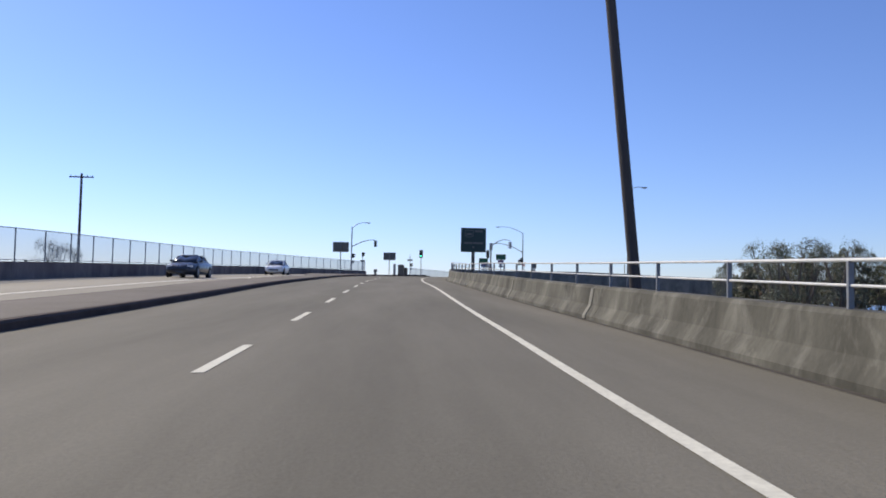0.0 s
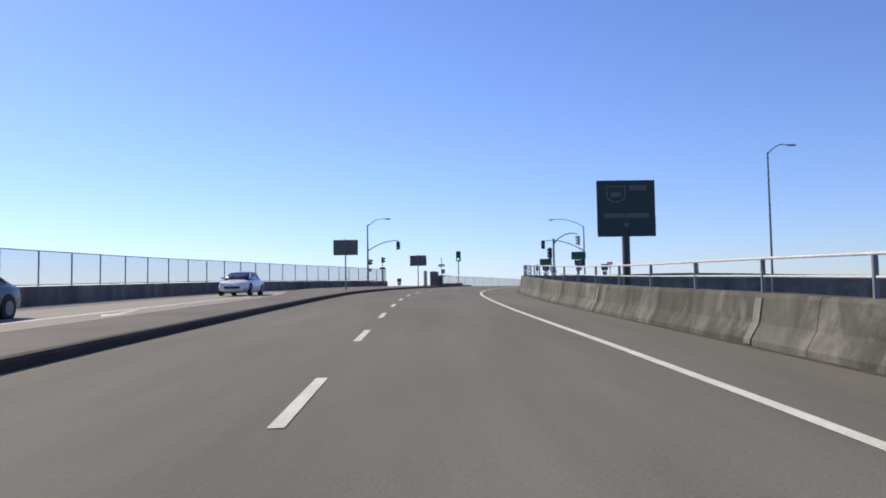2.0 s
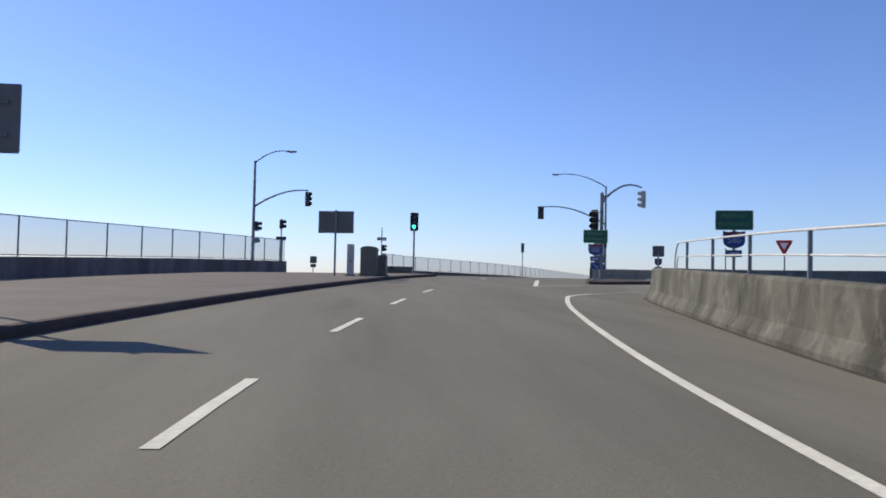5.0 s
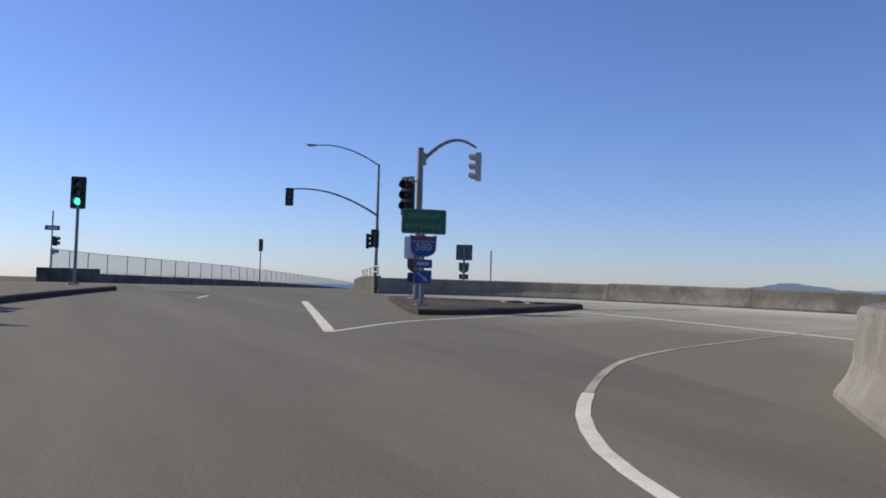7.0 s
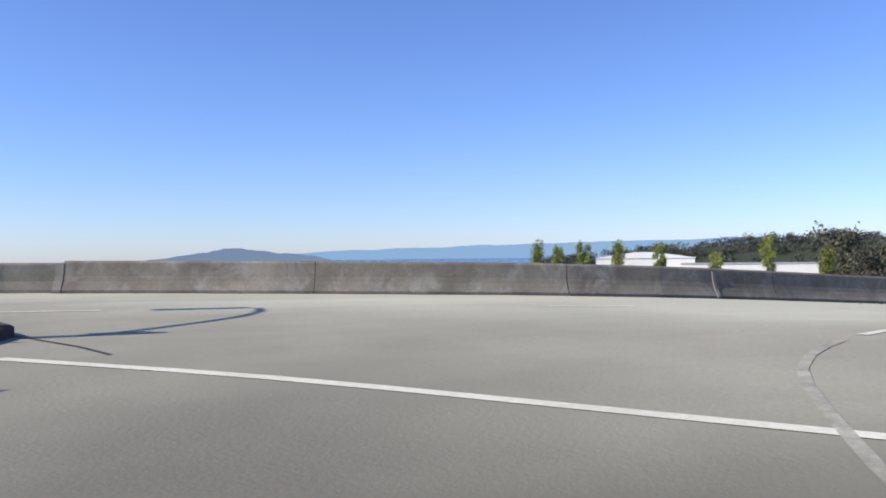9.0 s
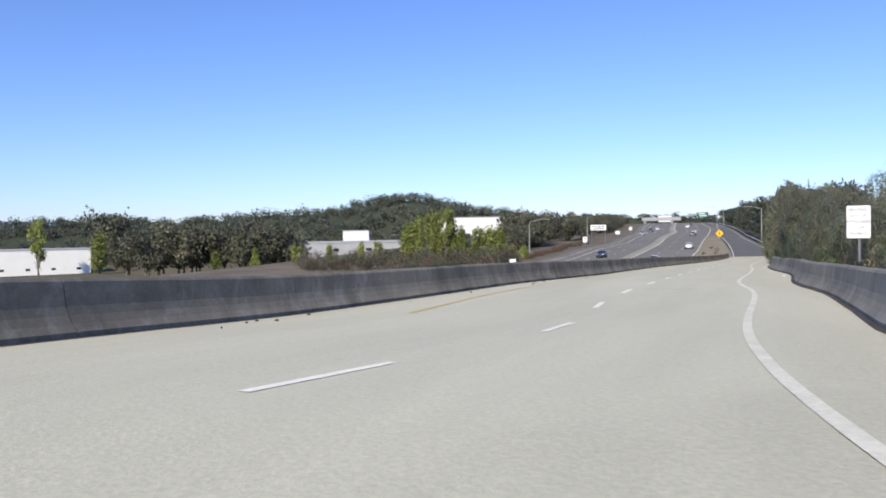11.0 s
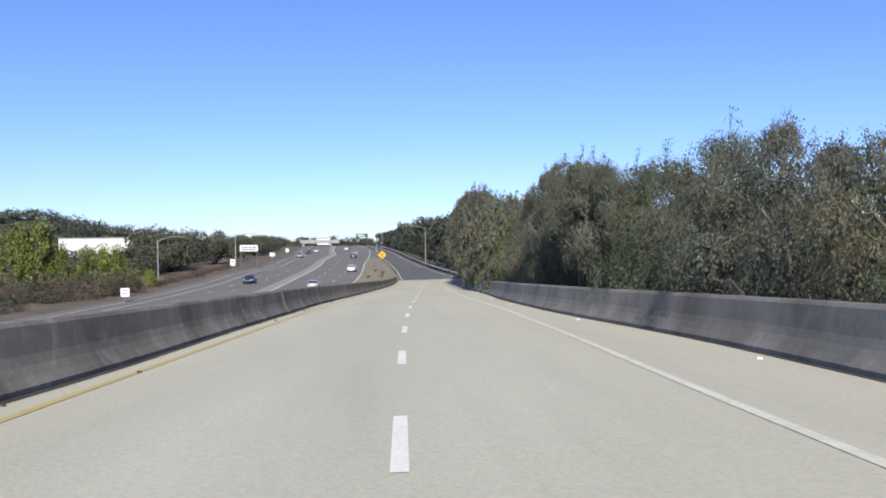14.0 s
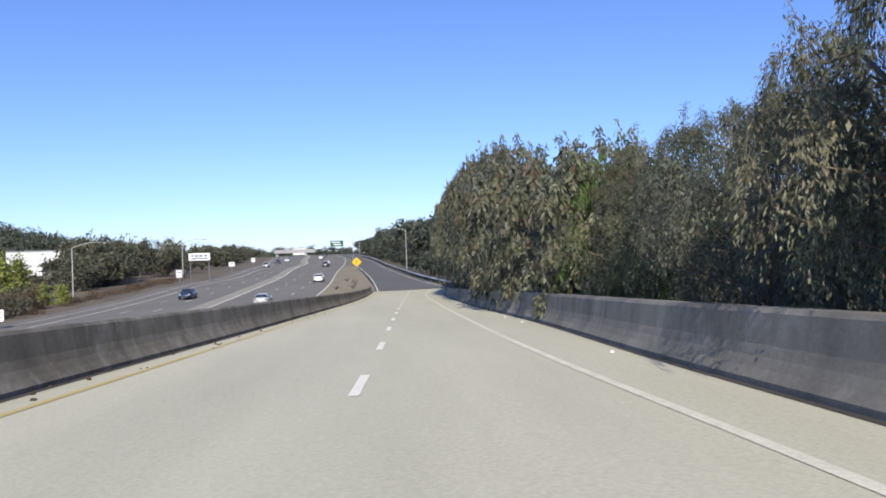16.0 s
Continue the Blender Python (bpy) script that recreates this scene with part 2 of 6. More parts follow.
def box(bm, x0, y0, z0, x1, y1, z1, bevel=0.0, m=None):
    vs = [bm.verts.new((x, y, z)) for z in (z0, z1) for y in (y0, y1) for x in (x0, x1)]
    fs = [bm.faces.new([vs[i] for i in q]) for q in ((0, 2, 3, 1), (4, 5, 7, 6), (0, 1, 5, 4), (2, 6, 7, 3), (0, 4, 6, 2), (1, 3, 7, 5))]
    if m is not None:
        bmesh.ops.transform(bm, matrix=m, verts=vs)
    if bevel:
        es = list({e for f in fs for e in f.edges})
        bmesh.ops.bevel(bm, geom=es, offset=bevel, segments=2, affect="EDGES", profile=0.6)
    return bm


def tube(bm, pts, r0, r1=None, sides=10, caps=True):
    """A round bar along points, its radius going from r0 to r1."""
    r1 = r0 if r1 is None else r1
    pts = [Vector(p) for p in pts]
    rings = []
    for i, p in enumerate(pts):
        d = (pts[min(i + 1, len(pts) - 1)] - pts[max(i - 1, 0)]).normalized()
        a = d.orthogonal().normalized() if abs(d.z) > 0.95 else d.cross(Vector((0, 0, 1))).normalized()
        b = d.cross(a)
        r = r0 + (r1 - r0) * i / max(1, len(pts) - 1)
        rings.append([bm.verts.new(p + (a * math.cos(k * math.tau / sides) + b * math.sin(k * math.tau / sides)) * r) for k in range(sides)])
    for u, v in zip(rings, rings[1:]):
        for k in range(sides):
            bm.faces.new((u[k], u[(k + 1) % sides], v[(k + 1) % sides], v[k]))
    if caps:
        bm.faces.new(rings[0][::-1])
        bm.faces.new(rings[-1])
    return bm


def smooth_path(pts, step=1.5):
    """Points along a Catmull-Rom curve through pts, about step apart."""
    p = [np.array(q, float) for q in pts]
    p = [2 * p[0] - p[1]] + p + [2 * p[-1] - p[-2]]
    out = []
    for a, b, c, d in zip(p, p[1:], p[2:], p[3:]):
        n = max(1, int(round(np.linalg.norm(c - b) / step)))
        for i in range(n):
            t = i / n
            out.append(0.5 * (2 * b + (c - a) * t + (2 * a - 5 * b + 4 * c - d) * t * t + (3 * b - a - 3 * c + d) * t ** 3))
    out.append(p[-2])
    return out


def smoothstep(a, b, v):
    t = min(1.0, max(0.0, (v - a) / (b - a)))
    return t * t * (3 - 2 * t)


# ---- the lie of the roads ----
def climb(y):
    ys = (-160, -60, 4, 27, 42, 85, 95, 105, 115, 125, 140, 155, 170, 196, 260, 300, 400)
    zs = (-5.0, -4.3, -2.38, -1.65, -1.1, 0.08, 0.36, 0.56, 0.78, 1.0, 1.15, 1.08, 0.85, 0.6, -0.5, -1.5, -4.0)
    return float(np.mean([np.interp(y + d, ys, zs) for d in (-5, 0, 5)]))


def descent(p):
    ps = (-10, 0, 12, 18, 26, 39, 53, 68, 130, 168, 180, 240)
    zs = (1.12, 1.05, 0.86, 0.58, 0.18, -0.19, -0.67, -1.11, -3.15, -4.22, -4.38, -3.0)
    return float(np.mean([np.interp(p + d, ps, zs) for d in (-4, 0, 4)]))


def height(x, y):
    """Height of the road surface over the plan."""
    w = smoothstep(17, 30, x) * smoothstep(148, 134, y)
    dip = 0.14 * math.exp(-((x - 43) ** 2 + (y - 107) ** 2) / 60)
    return (1 - w) * climb(y) + w * descent((x - 22) * 0.69 - (y - 114) * 0.724) - dip


LANE = [(0.0, -60), (1.15, 0), (1.65, 20), (2.25, 40), (2.9, 60), (3.6, 75), (4.5, 85), (6.3, 95), (8.5, 105), (11.1, 115), (14.2, 125), (19.2, 140), (29.5, 170), (46, 203), (90, 282), (150, 372)]
RAMP = [(35.2, 109.4), (39.4, 104.2), (46.5, 98.1), (55.2, 89.4), (64.3, 80.2), (73.8, 70.3), (82.4, 61.0), (97.9, 44.4), (127.9, 11.9), (150.9, -13.3)]
lane_x = lambda y: float(np.interp(y, [q[1] for q in LANE], [q[0] for q in LANE]))


def beside(path, off):
    """The curve that runs off metres to the left of path."""
    out = []
    for i, p in enumerate(path):
        d = path[min(i + 1, len(path) - 1)] - path[max(i - 1, 0)]
        d = d / np.linalg.norm(d)
        out.append(p + np.array((-d[1], d[0])) * off)
    return out


def sweep(bm, path, profile, ground=None, closed=True, caps=True):
    """A profile of (metres to the left, metres up) drawn along a plan path over the road surface."""
    ground = ground or height
    rings = []
    for i, p in enumerate(path):
        d = path[min(i + 1, len(path) - 1)] - path[max(i - 1, 0)]
        d = d / np.linalg.norm(d)
        z = ground(p[0], p[1])
        shape = profile(p) if callable(profile) else profile
        rings.append([bm.verts.new((p[0] - d[1] * o, p[1] + d[0] * o, z + h)) for o, h in shape])
    n = len(rings[0])
    for u, v in zip(rings, rings[1:]):
        for k in range(n if closed else n - 1):
            bm.faces.new((u[k], v[k], v[(k + 1) % n], u[(k + 1) % n]))
    if caps and closed:
        bm.faces.new(rings[0])
        bm.faces.new(rings[-1][::-1])
    return bm


def ribbon(bm, left, right, across=6, lift=0.0, ground=None):
    """A surface between two plan curves with the same number of points."""
    ground = ground or height
    rows = []
    for a, b in zip(left, right):
        rows.append([bm.verts.new((*(q := a + (b - a) * k / across), ground(q[0], q[1]) + lift)) for k in range(across + 1)])
    for u, v in zip(rows, rows[1:]):
        for k in range(across):
            bm.faces.new((u[k], u[k + 1], v[k + 1], v[k]))
    return bm


def resample(path, n):
    p = np.array(path)
    s = np.r_[0, np.cumsum(np.linalg.norm(np.diff(p, axis=0), axis=1))]
    q = np.linspace(0, s[-1], n)
    return [np.array((np.interp(t, s, p[:, 0]), np.interp(t, s, p[:, 1]))) for t in q]


def between(path, a, b):
    """The stretch of a path from a to b metres along it."""
    p = np.array(path)
    s = np.r_[0, np.cumsum(np.linalg.norm(np.diff(p, axis=0), axis=1))]
    n = max(2, int((b - a) / 1.2) + 1)
    return [np.array((np.interp(t, s, p[:, 0]), np.interp(t, s, p[:, 1]))) for t in np.linspace(a, b, n)]


def along(path):
    p = np.array(path)
    return np.r_[0, np.cumsum(np.linalg.norm(np.diff(p, axis=0), axis=1))]


def stripe(name, path, width, material, label, lift=0.006, ground=None):
    bm = ribbon(bmesh.new(), beside(path, width / 2), beside(path, -width / 2), 1, lift, ground)
    return tagged(part(name, bm, material), label, "road marking", kind="structure")


# ---- ground, water, far hills ----
bm = bmesh.new()
radii = [0, 30, 60, 90, 110, 140, 180, 240, 320, 430, 600, 900, 1500, 2600, 4500]
rings = []
for r in radii:
    row = []
    for k in range(72):
        a = k * math.tau / 72
        x, y = 90 + r * math.cos(a), 40 + r * math.sin(a)
        z = -6.2 + 0.25 * noise.noise((x * 0.03, y * 0.03, 0))
        z += 12.0 * smoothstep(300, 900, r) * smoothstep(-0.2, -0.8, math.sin(a - 0.3))
        z -= 12.0 * smoothstep(450, 1500, r) * smoothstep(0.0, 0.6, math.sin(a - 0.25))
        aa = (a + math.pi) % math.tau - math.pi
        z -= (8.0 * smoothstep(110, 260, r) + 2.5 * smoothstep(380, 520, r)) * smoothstep(-0.05, 0.2, aa) * smoothstep(1.4, 1.1, aa)
        row.append(bm.verts.new((x, y, z)))
    rings.append(row)
for u, v in zip(rings, rings[1:]):
    for k in range(72):
        bm.faces.new((u[k], v[k], v[(k + 1) % 72], u[(k + 1) % 72]))
bmesh.ops.remove_doubles(bm, verts=bm.verts, dist=0.01)
tagged(part("ground", bm, GROUND), "dry grass and bare soil beside the roads", "ground", kind="structure")

# ---- roads ----
LP = smooth_path(LANE, 2.5)
FENCE_LINE = [q for q in beside(LP, 15.0) if q[1] < 137.5]
BAR_LINE = smooth_path([(6.7, -60), (7.4, 0), (7.75, 20), (8.0, 40), (8.75, 60), (9.6, 72), (11.0, 85), (13.5, 96), (15.3, 102.2)], 2.0)
RIGHT_LINE = smooth_path([(15.3, 102.2), (16.9, 103.9), (19.3, 105.4), (22.3, 106.5), (25.8, 106.9), (30, 105.6), (35, 102.0), (39.6, 97.2), (44.5, 92.2), (49.6, 87.7), (58.4, 78.3), (67.3, 70.2), (75.4, 62.1), (83.9, 52.9), (97.9, 38.4), (125.9, 7.9), (147.4, -18.6)], 2.0)
OUTER_LINE = smooth_path([(23.3, 132.4), (27, 131), (30.5, 127.8), (33, 123), (35.2, 118), (38, 113.6), (42.2, 109.7), (44.9, 107.2), (47.7, 104.4), (50.7, 101.2), (56.2, 95.4), (62.9, 87.8), (69.1, 81.5), (75.2, 75.1), (82.3, 67.7), (92.9, 56.1), (122.9, 23.9), (153.4, -7.7)], 2.0)
FAR_RIGHT = smooth_path([(23.3, 132.4), (26.6, 142), (30.8, 154), (37.5, 171), (55, 202), (100, 280), (160, 370)], 3.0)

SKIRT = 1.4
rows_l = beside(LP, 15.3)
road_r = []
for q in LP:
    y = q[1]
    if y < 102.2:
        x = float(np.interp(y, [p[1] for p in BAR_LINE], [p[0] for p in BAR_LINE]))
    elif y < 132.4:
        x = 15.3 + (23.3 - 15.3) * (y - 102.2) / 30.2
    else:
        x = float(np.interp(y, [p[1] for p in FAR_RIGHT], [p[0] for p in FAR_RIGHT]))
    road_r.append(np.array((x, y)))
bm = ribbon(bmesh.new(), rows_l, road_r, 14)
tagged(part("road", bm, ASPHALT_OLD), "worn grey overpass road surface with patches", "road", kind="structure")
N = 150
rl = resample(OUTER_LINE, N)
rr = resample(RIGHT_LINE, N)
bm = ribbon(bmesh.new(), rl, rr, 10)
tagged(part("ramp", bm, DECK_WORN), "pale worn concrete ramp deck", "road", kind="structure")
for nm, a_, b_, k_ in (("slab_approach", rows_l, road_r, 6), ("slab_ramp", rl, rr, 4)):
    bm = ribbon(bmesh.new(), b_, a_, k_, -1.2)
    tagged(part(nm, bm, BARRIER), "grey concrete underside of the bridge deck", "bridge deck", kind="structure")

NJ = lambda h: [(-0.23, -SKIRT), (-0.23, 0.08), (-0.13, 0.28), (-0.09, h - 0.05), (-0.05, h), (0.18, h), (0.2, h - 0.05), (0.2, -SKIRT)]
FLARED = lambda h: [(-0.31, -SKIRT), (-0.31, 0.07), (-0.235, 0.17), (-0.175, 0.28), (-0.135, 0.4), (-0.09, h - 0.05), (-0.05, h), (0.18, h), (0.2, h - 0.05), (0.2, -SKIRT)]
wall_rise = lambda p: 0.26 * smoothstep(52, 92, p[1])
WALL_R = lambda p: [(-0.28, -SKIRT), (-0.28, 0.66 + wall_rise(p)), (-0.24, 0.7 + wall_rise(p)), (0.07, 0.7 + wall_rise(p)), (0.11, 0.65 + wall_rise(p)), (0.17, 0.3), (0.3, 0.08), (0.3, -SKIRT)]


def flip(profile):
    return [(-o, h) for o, h in reversed(profile)]


def barrier(name, path, profile, material, label, panel_length=6.0):
    """A run of cast panels with narrow open joints."""
    run = empty(name, pose(0, 0, 0))
    p = np.array(path)
    total = float(np.linalg.norm(np.diff(p, axis=0), axis=1).sum())
    n = max(1, round(total / panel_length))
    for k in range(n):
        seg = between(path, total * k / n + 0.008, total * (k + 1) / n - 0.008)
        part("panel", sweep(bmesh.new(), seg, profile), material, run)
    return tagged(run, label, "barrier", kind="structure")


barrier("barrier_approach", BAR_LINE, WALL_R, BARRIER, "stained grey concrete bridge barrier with a rail on top", 12.0)
OUT_S = np.r_[0, np.cumsum(np.linalg.norm(np.diff(np.array(OUTER_LINE), axis=0), axis=1))]
SPLIT = float(np.interp(31.5, [q[0] for q in OUTER_LINE], OUT_S))
barrier("parapet_junction", between(OUTER_LINE, 0, SPLIT - 0.02), NJ(0.72), PARAPET, "pale grey concrete parapet opposite the junction")
barrier("barrier_ramp_outer", between(OUTER_LINE, SPLIT, float(OUT_S[-1])), FLARED(0.77), BARRIER_DARK, "soot-dark concrete barrier along the ramp")
barrier("barrier_ramp_inner", RIGHT_LINE, lambda p: flip(FLARED(0.78 + 0.18 * smoothstep(26, 16, p[0]))), BARRIER_MID, "dark concrete barrier below the trees")
PARA = [(-0.15, -SKIRT), (-0.15, 0.8), (0.15, 0.8), (0.15, -SKIRT)]
barrier("parapet_fence", FENCE_LINE, PARA, PARA_BROWN, "low concrete parapet under the chain-link fence")
FENCE2 = smooth_path([(10.4, 161.5), (13.6, 168), (20.5, 178), (33, 198), (51, 231), (76, 277), (104, 325)], 3.0)
barrier("parapet_fence_far", FENCE2, PARA, PARA_BROWN, "low concrete parapet under the far chain-link fence")
barrier("parapet_far", FAR_RIGHT, PARA, BARRIER, "concrete parapet beyond the junction")

# median
MED_R = [q for q in beside(LP, 3.6) if q[1] < 131]
MED_L = []
for q in MED_R:
    w = 2.5 + 6.5 * smoothstep(70, 112, q[1]) * (1 - smoothstep(118, 131, q[1]) * 0.95)
    MED_L.append(q + np.array((-w, 0.12 * w)))
bm = ribbon(bmesh.new(), beside(MED_L, -0.16), beside(MED_R, 0.16), 4, 0.155)
tagged(part("median", bm, MEDIAN), "raised brown concrete median strip", "median", kind="structure")
KP = [(-0.08, -0.3), (-0.08, 0.11), (-0.04, 0.15), (0.08, 0.15), (0.08, -0.3)]
tagged(part("kerb", sweep(bmesh.new(), beside(MED_R, 0.08), KP), KERB), "median kerb coloured dark as in shade", "kerb", kind="structure")
tagged(part("kerb", sweep(bmesh.new(), beside(MED_L, -0.08), flip(KP)), KERB), "median kerb coloured dark as in shade", "kerb", kind="structure")

ol = [q for q in FENCE_LINE if -60 < q[1] < 112]
bm = ribbon(bmesh.new(), resample(beside(ol, -0.2), 70), resample([q for q in beside(MED_L, 0.02) if q[1] < 108], 70), 4, 0.005)
tagged(part("road_opposite", bm, ROAD_PALE), "pale worn surface of the opposite roadway", "road", kind="structure")
# narrow dark strips along the feet of the barriers
stripe("gutter_grime", [q for q in beside(OUTER_LINE, -0.37) if q[0] > 31], 0.14, GUTTER_DARK, "dark strip at the foot of the barrier", 0.004)
stripe("gutter_grime", [q for q in beside(RIGHT_LINE, 0.36) if q[0] > 30], 0.12, GUTTER_DARK, "dark strip at the foot of the barrier", 0.004)
stripe("gutter_grime", beside(BAR_LINE, 0.36), 0.1, GUTTER_DARK, "dark strip at the foot of the barrier", 0.004)

# island
ISL = smooth_path([(17.9, 116.6), (19.4, 116.5), (22, 117.2), (24.1, 118.2), (24.3, 118.7), (23.4, 119.9), (21.9, 122.8), (21.0, 124.5), (20.5, 124.5), (19.4, 121.4), (18.2, 118.0), (17.9, 116.6)], 0.5)
bm = bmesh.new()
c = np.mean(ISL, axis=0)
inner = [q + (c - q) / np.linalg.norm(c - q) * 0.14 for q in ISL[:-1]]
vs = [bm.verts.new((q[0], q[1], height(*q) + 0.152)) for q in inner]
vc = bm.verts.new((c[0], c[1], height(*c) + 0.152))
for a, b in zip(vs, vs[1:] + vs[:1]):
    bm.faces.new((a, b, vc))
tagged(part("traffic_island", bm, ISLAND), "raised brown concrete traffic island", "traffic island", kind="structure")
tagged(part("kerb", sweep(bmesh.new(), ISL, [(-0.02, -0.3), (-0.02, 0.12), (0.03, 0.15), (0.16, 0.15), (0.16, -0.3)], caps=False), KERB), "dark kerb round the traffic island", "kerb", kind="structure")

# markings
bm = bmesh.new()
for s in np.arange(3.2, 190, 7.0):
    if s > 168 and s < 184:
        continue
    seg = between(LP, s, s + 2.6)
    ribbon(bm, beside(seg, 0.06), beside(seg, -0.06), 1, 0.006)
tagged(part("lane_dashes", bm, PAINT_W), "worn white dashed lane line", "road marking", kind="structure")
EDGE = smooth_path([(4.1, -60), (4.75, 0), (5.25, 20), (5.9, 40), (6.55, 60), (7.4, 75), (8.5, 85), (10.5, 95), (12.2, 101.3), (13.1, 103.5), (14.7, 105.5), (16.6, 107.3), (18.5, 108.4), (20.4, 109.0), (23, 109.6), (26, 109.8), (29.5, 108.6), (33.3, 105.8), (38.7, 100.6), (45.8, 93.3), (51.9, 87.9), (61.4, 78.1), (70.4, 69.2), (78.4, 61.4), (87.7, 51.8), (100.9, 37.9), (128.9, 7.9), (149.4, -16.1)], 0.7)
stripe("edge_line", [q for q in EDGE if q[1] < 105.2 and q[0] < 20], 0.13, PAINT_W, "worn white edge line")
stripe("edge_line", [q for q in EDGE if q[1] >= 104.8 and q[0] < 28], 0.1, PAINT_THIN, "thin worn white edge line round the corner")
stripe("edge_line", [q + np.array((0.31, 0.31)) * smoothstep(28, 38, q[0]) * smoothstep(74, 54, q[0]) for q in EDGE if q[0] >= 27.5], 0.13, PAINT_W, "worn white edge line on the ramp")
stripe("opposite_line", [q for q in beside(LP, 8.9) if q[1] < 106], 0.17, PAINT_NEW, "worn white line on the opposite roadway", 0.011)
stripe("gore_line", smooth_path([(16.9, 122.8), (15.4, 117.2), (14.0, 112.0)], 1.0), 0.22, PAINT_W, "broad worn white gore line")
stripe("island_line", smooth_path([(14.0, 112.0), (15.9, 113.9), (17.4, 115.0), (19.8, 115.9), (22.9, 116.8)], 1.0), 0.11, PAINT_W, "white line round the traffic island")
stripe("entry_line", smooth_path([(22.9, 116.8), (23.1, 113.8), (23.0, 110.6), (22.9, 108.1)], 1.0), 0.16, PAINT_W, "white line across the ramp entry")
bm = bmesh.new()
arrow = [(-0.1, 2.4), (0.1, 2.4), (0.1, -0.6), (0.45, -0.6), (0.0, -2.4), (-0.45, -0.6), (-0.1, -0.6)]
bm.faces.new([bm.verts.new((u - 5.15 - 0.12 * v, 60.4 + v, height(-5.15, 60.4 + v) + 0.013)) for u, v in arrow][::-1])
tagged(part("lane_arrow", bm, PAINT_W), "worn white lane arrow on the opposite roadway", "road marking", kind="structure")
RP = smooth_path([(27.6, 118.2), (30.6, 115.2), *RAMP], 2.0)
bm = bmesh.new()
for s in np.arange(5.4, along(RP)[-1] - 2, 6.1):
    seg = between(RP, s, s + 2.0)
    ribbon(bm, beside(seg, 0.06), beside(seg, -0.06), 1, 0.006)
tagged(part("lane_dashes", bm, PAINT_NEW), "white dashed lane line on the ramp", "road marking", kind="structure")
stripe("yellow_line", [q for q in beside(RP, 3.5) if q[0] > 44], 0.12, PAINT_Y, "worn yellow edge line on the ramp")

# ---- freeway ----
def freeway_z(x, y):
    d = (x - 147.9) * 0.72 - (y - 12.9) * 0.69
    ds, zs = (-200, -120, -60, 0, 80, 200, 400, 720), (-7.0, -6.85, -6.2, -4.85, -2.65, 0.45, 4.4, 5.2)
    return float(np.mean([np.interp(d + k, ds, zs) for k in (-15, 0, 15)]))


FWR = smooth_path([(-72, 218), (-22, 170), (38, 113), (110, 47), (149.4, 6.7), (173.9, -18.1), (211.9, -54), (248, -89), (314, -150), (407, -229), (500, -306), (600, -382), (720, -440)], 12)
FWM = smooth_path([(-60, 240), (-10, 183), (50, 124), (120, 54), (149, 23.4), (181.4, -9.1), (210, -37), (241.4, -65), (282, -104), (300, -118), (360, -169), (450, -246), (540, -318), (640, -385), (740, -425)], 12)
FWL = smooth_path([(-40, 262), (10, 200), (70, 140), (130, 67), (157, 33.4), (178.2, 10.6), (199, -9), (218, -31), (247, -57), (292, -98), (375, -165), (460, -236), (550, -306), (650, -374), (745, -411)], 12)
n = 110
fr, fl, fm = resample(FWR, n), resample(FWL, n), resample(FWM, n)
outl = beside(fl, 5.5)
outr = beside(fr, -2.6)
bm = ribbon(bmesh.new(), outl, outr, 8, 0, freeway_z)
tagged(part("freeway", bm, FREEWAY), "dark grey multi-lane freeway", "road", kind="structure")
bm = ribbon(bmesh.new(), beside(outl, 60), beside(outl, -0.05), 6, -0.12, freeway_z)
tagged(part("verge", bm, VERGE), "dry brown verge beside the freeway", "ground", kind="structure")
for nm, p, w in (("freeway_line", fr, 0.22), ("freeway_line", fl, 0.22), ("freeway_line", beside(fl, 2.9), 0.16), ("freeway_median_line", fm, 0.3)):
    stripe(nm, smooth_path(p, 5), w, PAINT_W, "white freeway line", 0.03, freeway_z)
# pale concrete of the paved median
stripe("median_strip", smooth_path(beside(fm, 1.2), 5), 1.9, ROAD_PALE, "pale worn concrete strip between the carriageways", 0.015, freeway_z)
bm = bmesh.new()
for a, b, k in ((fm, fr, 3), (fl, beside(fm, 2.2), 3)):
    for j in range(1, k):
        line = smooth_path([u + (v - u) * j / k for u, v in zip(a, b)], 5)
        for s in np.arange(0, 900, 14.6):
            seg = between(line, s, s + 3.6)
            ribbon(bm, beside(seg, 0.08), beside(seg, -0.08), 1, 0.03, freeway_z)
tagged(part("freeway_dashes", bm, PAINT_W), "white dashed freeway lane lines", "road marking", kind="structure")
# merge lane past the end of the ramp deck
ml = smooth_path([(152.6, -7.9), (155.4, -10.5), (173, -26.9), (201.6, -52.5), (238, -84), (254, -98), (312, -152.5), (405, -231.5), (500, -309)], 8)
mr = smooth_path([(146.6, -18.2), (152.5, -22.5), (177, -41.8), (226.3, -84), (252, -107), (313, -160), (402, -236), (496, -313)], 8)
bm = ribbon(bmesh.new(), resample(ml, 60), resample(mr, 60), 3, 0.05, freeway_z)
tagged(part("merge_lane", bm, ASPHALT_NEW), "dark asphalt merge lane", "road", kind="structure")
stripe("edge_line", beside(ml, -0.4), 0.16, PAINT_W, "white line of the merge lane", 0.06, freeway_z)
stripe("edge_line", beside(mr, 1.2), 0.14, PAINT_W, "white edge line of the merge lane", 0.06, freeway_z)

